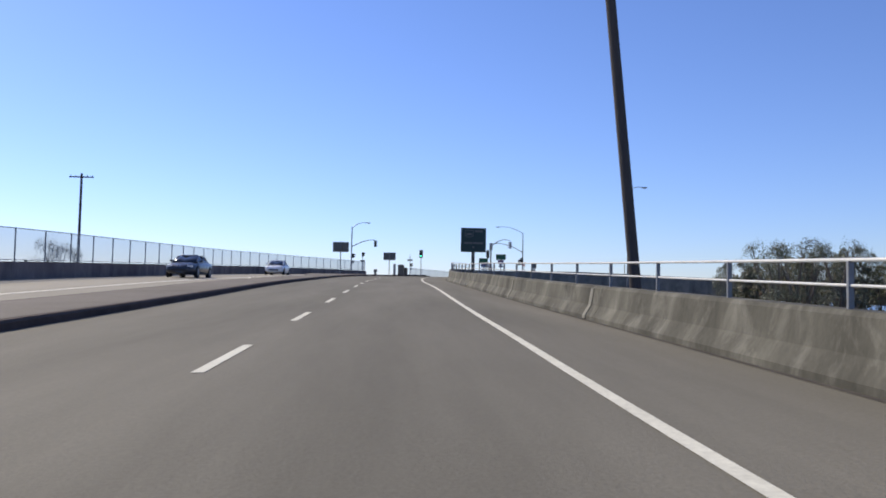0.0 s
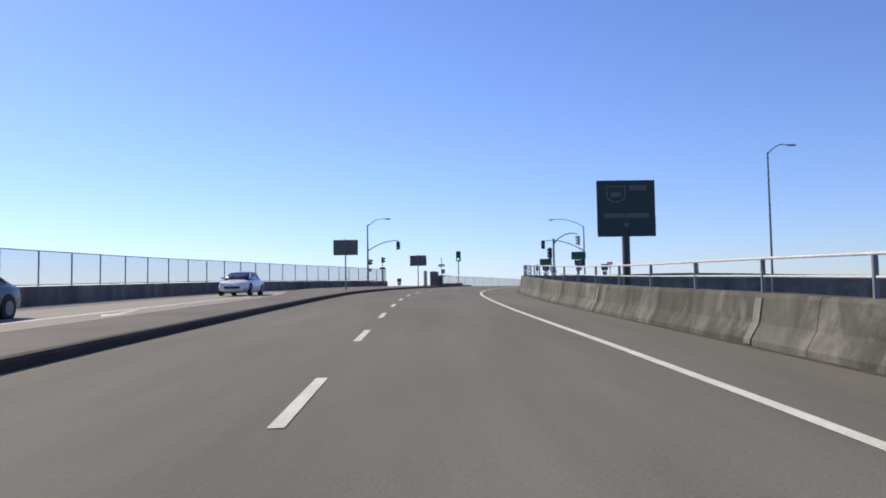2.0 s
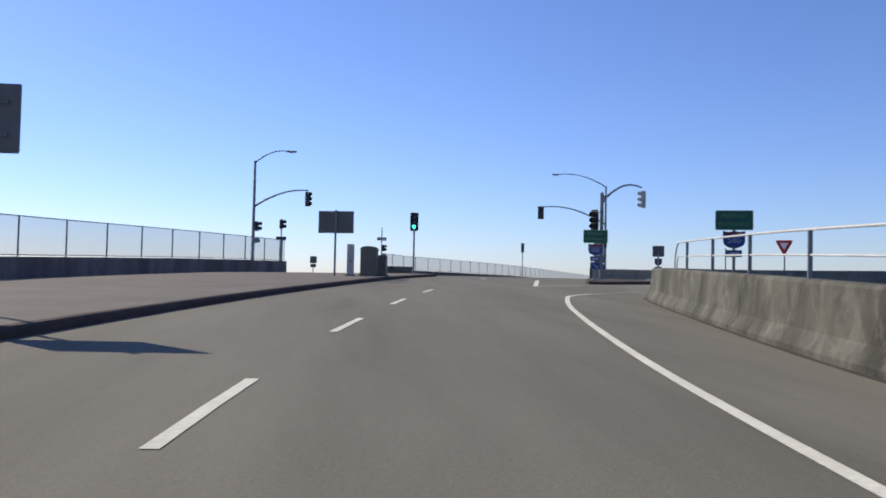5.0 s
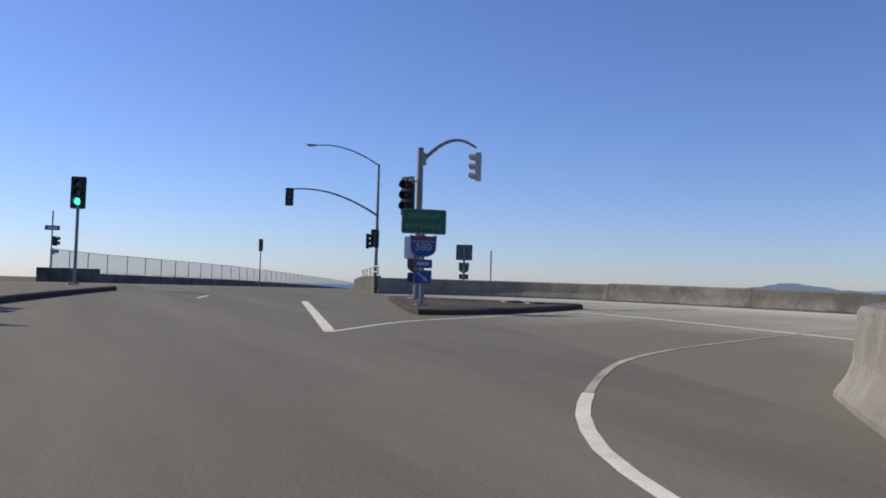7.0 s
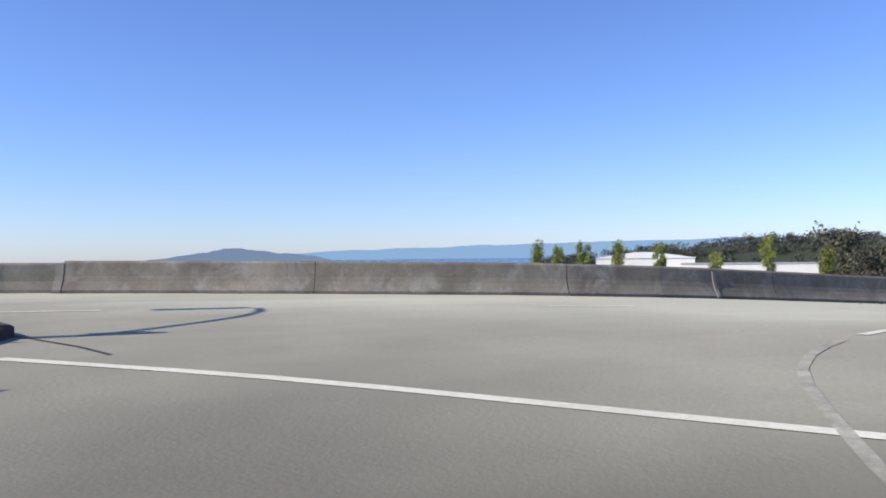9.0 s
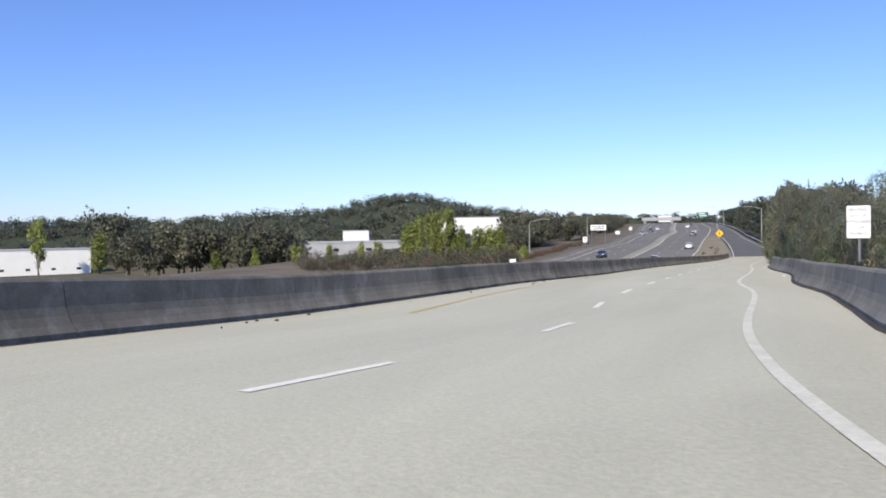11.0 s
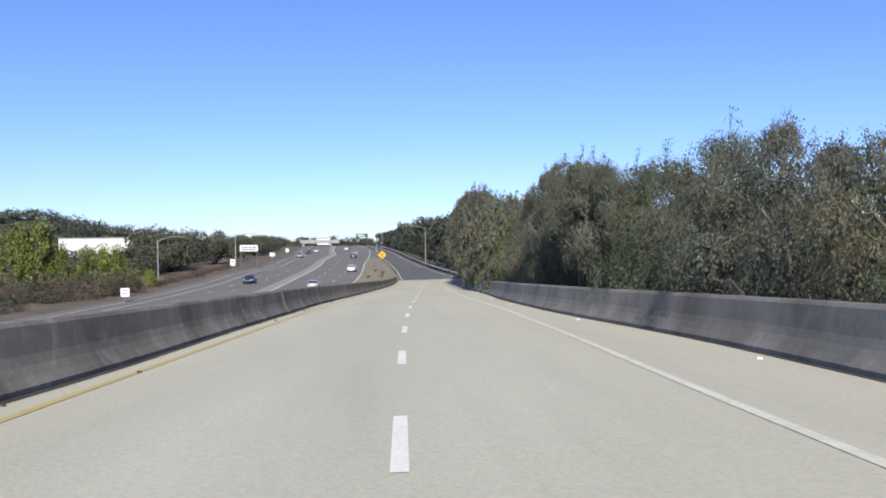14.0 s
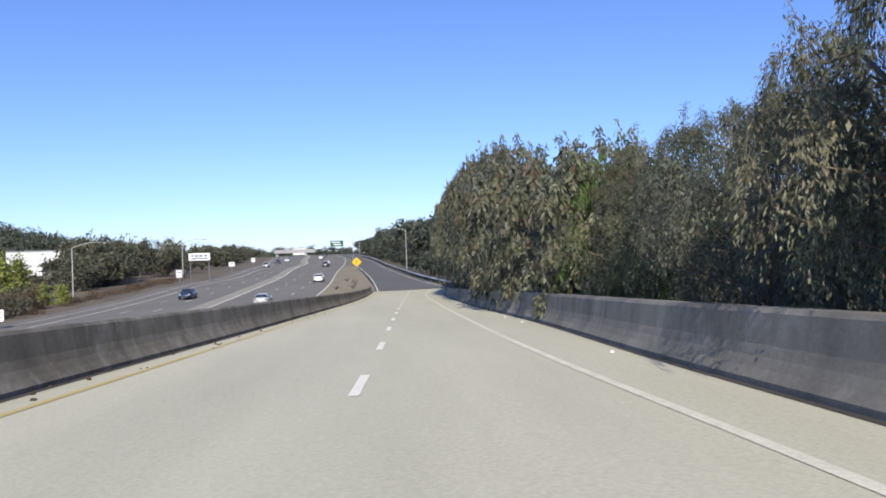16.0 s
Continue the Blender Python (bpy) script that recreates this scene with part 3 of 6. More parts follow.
# guardrail on the outer edge of the merge lane
gp = beside(between(mr, 4, 330), -0.5)
rail = empty("guardrail", pose(0, 0, 0))
W_BEAM = [(0.0, 0.42), (0.05, 0.47), (0.05, 0.52), (0.0, 0.57), (0.05, 0.62), (0.05, 0.67), (0.0, 0.72), (-0.02, 0.72), (-0.02, 0.42)]
part("beam", sweep(bmesh.new(), gp, W_BEAM, freeway_z), RAIL_W, rail)
gm = mesh_of("guardrail_post", box(bmesh.new(), -0.08, -0.08, -0.3, 0.08, 0.08, 0.74, 0.01), WOOD)
for q in beside(gp, -0.12)[::3]:
    o = new("guardrail_post", gm)
    o.parent = rail
    o.matrix_basis = pose(q[0], q[1], freeway_z(*q))
tagged(rail, "pale steel guardrail on timber posts", "guardrail", kind="structure")

# dirt of the gore between the freeway and the ramp
gl = smooth_path([(122, 37), (136, 22), (150.5, 6.0), (174.5, -18.8), (212.5, -54.5), (240, -82.5)], 3)
gr = smooth_path([(124, 26), (138, 10.5), (152.2, -7.2), (172.8, -26.5), (201.4, -52), (237.8, -83.8)], 3)
bm = ribbon(bmesh.new(), resample(gl, 60), resample(gr, 60), 3, 0.02, freeway_z)
tagged(part("gore", bm, DIRT), "pale dry dirt of the gore beside the ramp", "ground", kind="structure")


# ---- street furniture ----
def plate(bm, w, h, y0, y1, r=0.04, cz=0.0, cx=0.0):
    """An upright rounded plate in the xz plane, from y0 to y1."""
    pts = []
    for sx, sz, a0 in ((1, 1, 0), (-1, 1, 90), (-1, -1, 180), (1, -1, 270)):
        for k in range(4):
            a = radians(a0 + k * 30)
            pts.append((cx + sx * (w / 2 - r) + r * math.cos(a), cz + sz * (h / 2 - r) + r * math.sin(a)))
    return outline(bm, pts, y0, y1)


def outline(bm, pts, y0, y1):
    a = [bm.verts.new((x, y0, z)) for x, z in pts]
    b = [bm.verts.new((x, y1, z)) for x, z in pts]
    bm.faces.new(a[::-1] if y0 > y1 else a)
    bm.faces.new(b if y0 > y1 else b[::-1])
    for i in range(len(pts)):
        j = (i + 1) % len(pts)
        bm.faces.new((a[i], b[i], b[j], a[j]))
    bmesh.ops.recalc_face_normals(bm, faces=bm.faces)
    return bm


def shield_pts(w, h, cz):
    """The outline of a route shield."""
    pts = []
    for k in range(9):
        t = k / 8
        pts.append((w / 2 * (1 - 2 * t), cz + h / 2 - 0.05 * h * math.sin(math.pi * (2 * t % 1)) ))
    for k in range(1, 12):
        a = math.pi * k / 12
        x = -w / 2 * math.cos(a) * (1.06 if 0.15 < k / 12 < 0.85 else 1)
        pts.append((x, cz + h * 0.1 - h * 0.6 * math.sin(a) ** 0.8))
    return pts


def lettering(text, size, x, z, parent, material, y=-0.02, name="lettering"):
    cu = bpy.data.curves.new(name, "FONT")
    cu.body, cu.size, cu.extrude = text, size, 0.001
    cu.align_x, cu.align_y = "CENTER", "CENTER"
    tmp = bpy.data.objects.new("tmp", cu)
    me = bpy.data.meshes.new_from_object(tmp)
    bpy.data.objects.remove(tmp)
    me.materials.append(material)
    ob = new(name, me)
    ob.parent = parent
    ob.matrix_basis = pose(x, y, z, 90, 0, 0)
    return ob


def bars(rows, parent, material, y=-0.02, name="text_bar"):
    """Unreadable writing as plain bars: (x, z, width, height)."""
    for x, z, w, h in rows:
        bm = bmesh.new()
        box(bm, x - w / 2, y, z - h / 2, x + w / 2, y + 0.003, z + h / 2)
        part(name, bm, material, parent)


def post(parent, h, r=0.045, z0=0.0, name="post", material=None, x=0.0, y=0.03):
    bm = tube(bmesh.new(), [(x, y, z0), (x, y, z0 + h)], r, sides=12)
    return part(name, bm, material or GALV, parent)


def panel(parent, w, h, cz, face, name="panel", border=None, r=0.05, cx=0.0, y=0.0):
    p = part(name, plate(bmesh.new(), w, h, y, y - 0.012, r, cz, cx), SIGN_BACK, parent)
    part("face", plate(bmesh.new(), w - 0.01, h - 0.01, y - 0.0125, y - 0.015, r, cz, cx), border or face, p)
    if border:
        part("legend_ground", plate(bmesh.new(), w - 0.06, h - 0.06, y - 0.0155, y - 0.017, r, cz, cx), face, p)
    return p


def facing(x, y, turn, z=None):
    """A pose whose front (-y) faces back along the heading turn, degrees to the right of +y."""
    return pose(x, y, height(x, y) if z is None else z, 0, 0, -turn)


# large dark guide sign behind the approach barrier
g = empty("guide_sign", facing(9.65, 57.9, 2, -6.1))
post(g, 9.0, 0.11, name="post", material=DARKSTEEL, y=0.12)
p = panel(g, 1.66, 1.6, 8.27, GREEN_BACKLIT, border=None, r=0.02)
part("shield_mark", outline(bmesh.new(), [(x - 0.28, z) for x, z in shield_pts(0.56, 0.5, 8.68)], -0.0155, -0.018), SIGN_BACK, p)
part("shield_field", outline(bmesh.new(), [(x - 0.28, z) for x, z in shield_pts(0.48, 0.42, 8.68)], -0.0185, -0.02), GREEN_BACKLIT, p)
bars([(-0.28, 8.66, 0.3, 0.14)], p, SIGN_BACK, -0.022)
bars([(0.35, 8.85, 0.5, 0.14), (-0.35, 8.07, 0.55, 0.13), (0.3, 8.07, 0.7, 0.13), (0, 7.8, 0.12, 0.12)], p, SIGN_BACK, -0.018)
tagged(g, "large square guide sign, green darkened as backlit, on one steel post", "road sign")


# backs of signs in the median
def sign_back(x, y, w, h, zc, turn):
    b = empty("road_sign", facing(x, y, turn + 180))
    z0 = height(x, y)
    post(b, zc + h / 2 - z0 - 0.05, 0.05, 0.1, y=0.05)
    panel(b, w, h, zc - z0, WHITE, r=0.03)
    bm = bmesh.new()
    for dz in (-0.25, 0.25):
        box(bm, -w * 0.4, 0.002, zc - z0 + dz - 0.03, w * 0.4, 0.03, zc - z0 + dz + 0.03)
    part("bracket", bm, SIGN_BACK, b)
    return tagged(b, "wide rectangular road sign seen from its bare back", "road sign", "signs in the median")


sign_back(-0.28, 91.2, 1.7, 1.06, 3.3, 4)
sign_back(5.45, 116.7, 1.72, 1.05, 3.53, 16)
# small sign back beyond the median
b = empty("road_sign", facing(3.7, 150, 190))
post(b, 1.5, 0.04)
panel(b, 0.6, 0.6, 1.2, WHITE)
panel(b, 0.5, 0.3, 0.68, WHITE)
tagged(b, "small square road sign seen from behind", "road sign")


def cabinet(x, y, w, d, h, turn, dome, material, label):
    c = empty("utility_cabinet", facing(x, y, turn, height(x, y) + 0.15))
    bm = bmesh.new()
    box(bm, -w / 2, -d / 2, 0.06, w / 2, d / 2, h * (0.86 if dome else 1), 0.02)
    part("body", bm, material, c)
    bm = bmesh.new()
    box(bm, -w / 2 - 0.05, -d / 2 - 0.05, -0.2, w / 2 + 0.05, d / 2 + 0.05, 0.07, 0.01)
    part("plinth", bm, BARRIER, c, "concrete plinth")
    if dome:
        bm = bmesh.new()
        ring = [(-w / 2 - 0.02, h * 0.85)] + [(-(w / 2 + 0.02) * math.cos(a), h * 0.85 + 0.14 * h * math.sin(a) ** 0.6) for a in np.linspace(0.15, math.pi - 0.15, 9)] + [(w / 2 + 0.02, h * 0.85)]
        outline(bm, ring, -d / 2 - 0.02, d / 2 + 0.02)
        part("hood", bm, material, c)
    bm = bmesh.new()
    box(bm, -w / 2 + 0.05, -d / 2 - 0.012, 0.15, w / 2 - 0.05, -d / 2 - 0.002, h * 0.8, 0.004)
    dr = part("door", bm, material, c)
    bm = bmesh.new()
    box(bm, w / 2 - 0.14, -d / 2 - 0.04, h * 0.42, w / 2 - 0.1, -d / 2 - 0.012, h * 0.52, 0.005)
    part("handle", bm, DARKSTEEL, dr)
    return tagged(c, label, "cabinet", "cabinets in the median")


CAB = surface("brown-grey painted metal", (0.11, 0.1, 0.085), (0.15, 0.135, 0.115), 0.6, 6, 1, 0.05)
CAB_L = surface("pale grey painted metal", (0.36, 0.36, 0.35), (0.44, 0.44, 0.43), 0.6, 6, 1, 0.05)
cabinet(6.2, 117.7, 0.3, 0.3, 1.55, 15, False, CAB_L, "tall narrow pale service post in the median")
cabinet(7.15, 118.5, 0.8, 0.55, 1.5, 15, True, CAB, "large brown traffic signal cabinet with a domed top")
cabinet(7.85, 118.9, 0.4, 0.4, 1.05, 15, False, CAB, "small brown meter cabinet beside the larger one")


def signal_head(parent, m, lit=None, sections=3, plateback=True):
    """A signal head whose lenses look along local -y, its middle at the pose m."""
    bm = bmesh.new()
    hh = 0.34 * sections
    box(bm, -0.17, 0.0, -hh / 2, 0.17, 0.2, hh / 2, 0.03)
    head = part("signal_head", bm, BLACK, parent)
    head.matrix_basis = m
    if plateback:
        bm = plate(bmesh.new(), 0.56, hh + 0.22, 0.03, 0.015, 0.06)
        part("backplate", bm, BLACK, head)
    for k in range(sections):
        z = hh / 2 - 0.17 - 0.34 * k
        bm = bmesh.new()
        n, rr = 12, 0.15
        inner, outer = [], []
        for i in range(n + 1):
            a = radians(-40 + 260 * i / n)
            for lst, r_ in ((inner, rr - 0.008), (outer, rr)):
                lst.append([bm.verts.new((r_ * math.cos(a), y, z + r_ * math.sin(a))) for y in (0.0, -0.24 + (0.08 if i in (0, n) else 0))])
        for i in range(n):
            bm.faces.new((outer[i][0], outer[i + 1][0], outer[i + 1][1], outer[i][1]))
            bm.faces.new((inner[i][0], inner[i][1], inner[i + 1][1], inner[i + 1][0]))
            bm.faces.new((outer[i][1], outer[i + 1][1], inner[i + 1][1], inner[i][1]))
        part("visor", bm, BLACK, head)
        bm = bmesh.new()
        ring = [bm.verts.new((0.13 * math.cos(i * math.tau / 16), -0.012, z + 0.13 * math.sin(i * math.tau / 16))) for i in range(16)]
        bm.faces.new(ring)
        mid = [bm.verts.new((0.13 * math.cos(i * math.tau / 16), 0.0, z + 0.13 * math.sin(i * math.tau / 16))) for i in range(16)]
        for i in range(16):
            bm.faces.new((ring[i], ring[(i + 1) % 16], mid[(i + 1) % 16], mid[i]))
        part("lens", bm, SIGNAL_GREEN if lit == k else GLASS_D, head, "glowing green lens" if lit == k else "")
    return head


def arc_arm(p0, p1, rise, n=12):
    """Points of a mast arm that sweeps up from p0 and levels out at p1."""
    a, b = Vector(p0), Vector(p1)
    out = []
    for i in range(n + 1):
        t = i / n
        q = a.lerp(b, t)
        q.z = a.z + (b.z - a.z) * math.sin(t * math.pi / 2) ** 0.9 + rise * math.sin(t * math.pi) * 0.35
        out.append(q)
    return out


def base_flange(parent, r=0.22):
    bm = bmesh.new()
    box(bm, -r, -r, 0.0, r, r, 0.04, 0.01)
    for sx in (-1, 1):
        for sy in (-1, 1):
            tube(bm, [(sx * r * 0.7, sy * r * 0.7, 0.04), (sx * r * 0.7, sy * r * 0.7, 0.12)], 0.025, sides=6)
    part("base_plate", bm, GALV, parent)


def luminaire(parent, p, d):
    """A cobra-head lamp at p that points along d."""
    d = Vector(d).normalized()
    m = Matrix.Translation(p) @ d.to_track_quat("X", "Z").to_matrix().to_4x4()
    bm = bmesh.new()
    box(bm, -0.1, -0.11, -0.05, 0.6, 0.11, 0.07, 0.04, m)
    lamp = part("luminaire", bm, GALV, parent)
    bm = bmesh.new()
    box(bm, 0.12, -0.085, -0.085, 0.5, 0.085, -0.045, 0.015, m)
    part("lens", bm, WHITE, lamp)


# signal post in the median, showing green
s = empty("traffic_signal", facing(10.77, 132.3, 16, height(10.77, 132.3) + 0.1))
post(s, 3.1, 0.06)
base_flange(s, 0.18)
signal_head(s, pose(0, -0.02, 3.55), lit=2)
tagged(s, "black traffic signal showing green on a slim post", "traffic signal", "signals at the junction")

# lamp and signal mast on the corner by the fence
s = empty("signal_mast", facing(-0.29, 136.76, 0))
z0 = height(-0.29, 136.76)
bm = tube(bmesh.new(), [(0, 0, 0), (0, 0, 9.05 - z0)], 0.13, 0.08, 14)
part("pole", bm, GALV, s)
base_flange(s, 0.25)
bm = tube(bmesh.new(), arc_arm((0, 0, 8.9 - z0), (2.35, -0.3, 9.75 - z0), 0.4), 0.05, 0.035, 8)
part("lamp_arm", bm, GALV, s)
luminaire(s, (2.3, -0.3, 9.75 - z0), (1, -0.1, 0))
bm = tube(bmesh.new(), arc_arm((0, 0, 5.75 - z0), (3.85, -0.9, 6.95 - z0), 0.3), 0.075, 0.045, 8)
part("mast_arm", bm, GALV, s)
signal_head(s, pose(3.85, -0.9, 6.35 - z0, 0, 0, 35), plateback=False)
signal_head(s, pose(0.35, -0.15, 4.35 - z0, 0, 0, 80), sections=2, plateback=False)
signal_head(s, pose(0.3, -0.1, 3.35 - z0, 0, 0, 170), sections=1, plateback=False)
tagged(s, "galvanised steel mast with a street lamp and signal arm", "signal mast", "signals at the junction")

# post at the end of the fence
s = empty("crossing_post", facing(1.5, 139.6, 0))
post(s, 4.0, 0.05)
signal_head(s, pose(0.1, -0.1, 3.6, 0, 0, 70), sections=2, plateback=False)
panel(s, 0.75, 0.25, 2.55, BLACK, r=0.03)
bm = tube(bmesh.new(), [(0.0, 0.12, 0), (0.0, 0.12, 2.4)], 0.12, sides=12)
part("controller", bm, DARKSTEEL, s)
tagged(s, "dark post with a crossing signal and plate", "traffic signal", "signals at the junction")

# post by the far fence
s = empty("crossing_post", facing(10.5, 163.3, 10))
post(s, 5.2, 0.05)
panel(s, 1.0, 0.33, 3.95, BLACK, r=0.03)
bars([(0, 3.95, 0.7, 0.12)], s, WHITE, -0.018)
signal_head(s, pose(0.3, 0, 3.0, 0, 0, 60), plateback=False, sections=2)
signal_head(s, pose(0.25, 0, 2.2, 0, 0, 100), plateback=False, sections=1)
tagged(s, "thin post with a one-way plate and small signals", "traffic signal", "signals at the junction")

# far signal on a short post
s = empty("traffic_signal", facing(26.2, 165, 18))
post(s, 3.2, 0.05)
signal_head(s, pose(0, 0, 3.5), plateback=False)
tagged(s, "small distant traffic signal on a slim post", "traffic signal", "signals at the junction")

# main mast on the island
MX, MY = 20.37, 122.0
z0 = height(MX, MY) + 0.15
s = empty("signal_mast", pose(MX, MY, z0))
bm = tube(bmesh.new(), [(0, 0, 0), (0, 0, 6.0 - z0)], 0.115, 0.1, 16)
part("pole", bm, GALV, s)
base_flange(s, 0.24)
bm = bmesh.new()
box(bm, -0.02, -0.1, 5.45 - z0, 0.22, 0.1, 5.85 - z0, 0.02, Matrix.Rotation(0.55, 4, "Z"))
part("arm_bracket", bm, GALV, s)
bm = tube(bmesh.new(), arc_arm((0.12, 0.07, 5.6 - z0), (3.1, 1.9, 6.6 - z0), 0.6), 0.07, 0.045, 10)
part("mast_arm", bm, GALV, s)
h = signal_head(s, pose(3.15, 1.95, 5.9 - z0, 0, 0, -125), plateback=False)
for o in (h, *h.children):
    if o.name.startswith(("visor", "signal_head")):
        o.data.materials[0] = CAB_L
signal_head(s, pose(-0.46, -0.05, 4.4 - z0, 0, 0, -68))
bm = tube(bmesh.new(), [(-0.55, -0.1, 4.9 - z0), (0, 0, 4.9 - z0)], 0.025, sides=6)
part("bracket", bm, GALV, s)
p = panel(s, 0.62, 0.72, 2.75 - z0, WHITE, y=0.16, cx=-0.1)
part("shield_back", outline(bmesh.new(), shield_pts(0.6, 0.6, 2.25 - z0), 0.16, 0.148), SIGN_BACK, s)
panel(s, 0.55, 0.3, 1.8 - z0, BLUE, y=0.16)
tagged(s, "galvanised signal mast with curved arm on the island", "signal mast", "signals at the junction")

# freeway entrance assembly in front of it
def entrance_signs(x, y, turn, z0, top, scale, label, arrow):
    a = empty("freeway_sign", pose(x, y, z0, 0, 0, -turn))
    k = scale
    post(a, top - z0 - 0.05, 0.055, 0.0, x=0.0, y=0.07)
    base_flange(a, 0.16)
    c = top - z0 - 0.33 * k
    p = panel(a, 1.24 * k, 0.68 * k, c, GREEN, border=LEGEND, r=0.05)
    lettering("FREEWAY", 0.2 * k, 0, c + 0.14 * k, p, LEGEND, -0.019)
    lettering("ENTRANCE", 0.2 * k, 0, c - 0.14 * k, p, LEGEND, -0.019)
    c2 = c - 0.34 * k - 0.33 * k
    sh = part("shield", outline(bmesh.new(), shield_pts(0.74 * k, 0.6 * k, c2), 0.0, -0.012), SIGN_BACK, a)
    part("shield_field", outline(bmesh.new(), shield_pts(0.69 * k, 0.55 * k, c2), -0.0125, -0.016), BLUE, sh)
    part("shield_band", plate(bmesh.new(), 0.62 * k, 0.11 * k, -0.0165, -0.019, 0.02, c2 + 0.2 * k), RED_DULL, sh)
    part("shield_rule", plate(bmesh.new(), 0.66 * k, 0.018, -0.0165, -0.019, 0.004, c2 + 0.13 * k), LEGEND_PALE, sh)
    lettering("580", 0.3 * k, 0, c2 - 0.03 * k, sh, LEGEND_PALE, -0.02)
    p = panel(a, 0.52 * k, 0.24 * k, c2 - 0.48 * k, BLUE, border=SIGN_BACK, r=0.03)
    bars([(0, c2 - 0.48 * k, 0.34 * k, 0.09 * k)], p, LEGEND_PALE, -0.019)
    if arrow:
        p = panel(a, 0.5 * k, 0.38 * k, c2 - 0.84 * k, BLUE, border=SIGN_BACK, r=0.03)
        bm = bmesh.new()
        m = Matrix.Translation((0, 0, c2 - 0.84 * k)) @ Matrix.Rotation(radians(40), 4, "Y")
        outline(bm, [(-0.18, -0.02), (0.06, -0.02), (0.06, -0.07), (0.19, 0), (0.06, 0.07), (0.06, 0.02), (-0.18, 0.02)], -0.018, -0.021)
        bmesh.ops.transform(bm, matrix=m, verts=bm.verts)
        part("arrow", bm, LEGEND_PALE, p)
    return tagged(a, label, "road sign", "freeway signs")


entrance_signs(18.76, 118.25, 14, height(18.76, 118.25) + 0.15, 3.62, 1.0, "green freeway entrance sign above a blue and red route shield", True)
entrance_signs(19.0, 104.3, 22, -6.1, 3.54, 1.0, "green freeway sign above a blue route shield behind the barrier", False)

# sign backs beyond the outer barrier
a = empty("route_sign", pose(29.6, 135.8, -6.1, 0, 0, 150))
post(a, 9.7, 0.06)
panel(a, 0.86, 0.82, 9.4, WHITE)
part("shield_back", outline(bmesh.new(), shield_pts(0.55, 0.55, 8.6), 0.0, -0.012), SIGN_BACK, a)
panel(a, 0.5, 0.26, 8.12, WHITE)
panel(a, 0.42, 0.36, 7.74, WHITE)
tagged(a, "route sign assembly seen from its grey back", "road sign")
a = empty("thin_pole", pose(61.3, 186.8, -7.0))
post(a, 13.0, 0.09, y=0)
tagged(a, "thin bare pole beyond the outer barrier", "pole")

# yield sign
a = empty("yield_sign", facing(22.45, 106.95, 48))
post(a, 1.85, 0.03)
tri = [(-0.28, 1.98), (0.28, 1.98), (0.31, 1.93), (0.035, 1.43), (-0.035, 1.43), (-0.31, 1.93)]
p = part("panel", outline(bmesh.new(), tri, 0.0, -0.012), RED, a)
part("face", outline(bmesh.new(), [(-0.16, 1.88), (0.16, 1.88), (0.0, 1.61)], -0.0125, -0.016), WHITE, p)
tagged(a, "red and white triangular yield sign", "road sign")

# utility poles
def utility_pole(x, y, zb, top, r, lean, arms, label):
    a = empty("utility_pole", pose(x, y, zb, 0, 0, 0))
    m = Matrix.Rotation(radians(lean), 4, "Y")
    bm = tube(bmesh.new(), [m @ Vector((0, 0, z)) for z in np.linspace(0, top - zb, 6)], r, r * 0.75, 14)
    part("pole", bm, WOOD, a)
    if arms:
        bm = bmesh.new()
        box(bm, -1.25, -0.06, top - zb - 0.45, 1.25, 0.06, top - zb - 0.32, 0.01)
        ar = part("crossarm", bm, WOOD, a)
        for dx in (-1.15, -0.6, 0.6, 1.15):
            bm = tube(bmesh.new(), [(dx, 0, top - zb - 0.32), (dx, 0, top - zb - 0.26), (dx, 0, top - zb - 0.16)], 0.05, 0.03, 8)
            part("insulator", bm, GALV, ar)
    return tagged(a, label, "utility pole")


utility_pole(11.45, 29.2, -6.1, 14.5, 0.19, -5.5, False, "tall leaning dark timber utility pole behind the barrier")
utility_pole(-28.2, 94.3, -6.1, 10.7, 0.16, 0, True, "dark timber utility pole with one crossarm")


def street_lamp(x, y, zb, top, turn, reach, rise, label, group="", steel=None):
    steel = steel or GALV
    a = empty("street_lamp", pose(x, y, zb, 0, 0, turn))
    bm = tube(bmesh.new(), [(0, 0, 0), (0, 0, top - zb)], 0.11, 0.07, 12)
    part("pole", bm, steel, a)
    base_flange(a, 0.22)
    bm = tube(bmesh.new(), arc_arm((0, 0, top - zb - 0.1), (reach, 0, top - zb + rise), 0.5), 0.05, 0.035, 8)
    part("arm", bm, steel, a)
    luminaire(a, (reach - 0.05, 0, top - zb + rise), (1, 0, 0))
    return tagged(a, label, "street lamp", group)


street_lamp(33.05, 97.8, -6.1, 10.97, -5, 1.7, 0.55, "tall steel street lamp behind the approach barrier")
# far corner lamp with signal arm
fx, fy = 30.42, 150.0
z0 = height(fx, fy)
s = empty("signal_mast", pose(fx, fy, z0))
bm = tube(bmesh.new(), [(0, 0, 0), (0, 0, 9.78 - z0)], 0.13, 0.08, 14)
part("pole", bm, GALV, s)
base_flange(s, 0.25)
bm = tube(bmesh.new(), arc_arm((0, 0, 9.7 - z0), (-4.2, 1.6, 10.9 - z0), 0.5), 0.05, 0.035, 8)
part("lamp_arm", bm, GALV, s)
luminaire(s, (-4.1, 1.57, 10.9 - z0), (-1, 0.38, 0))
bm = tube(bmesh.new(), arc_arm((0, 0, 6.2 - z0), (-5.35, 2.9, 7.9 - z0), 0.55), 0.075, 0.045, 8)
part("mast_arm", bm, GALV, s)
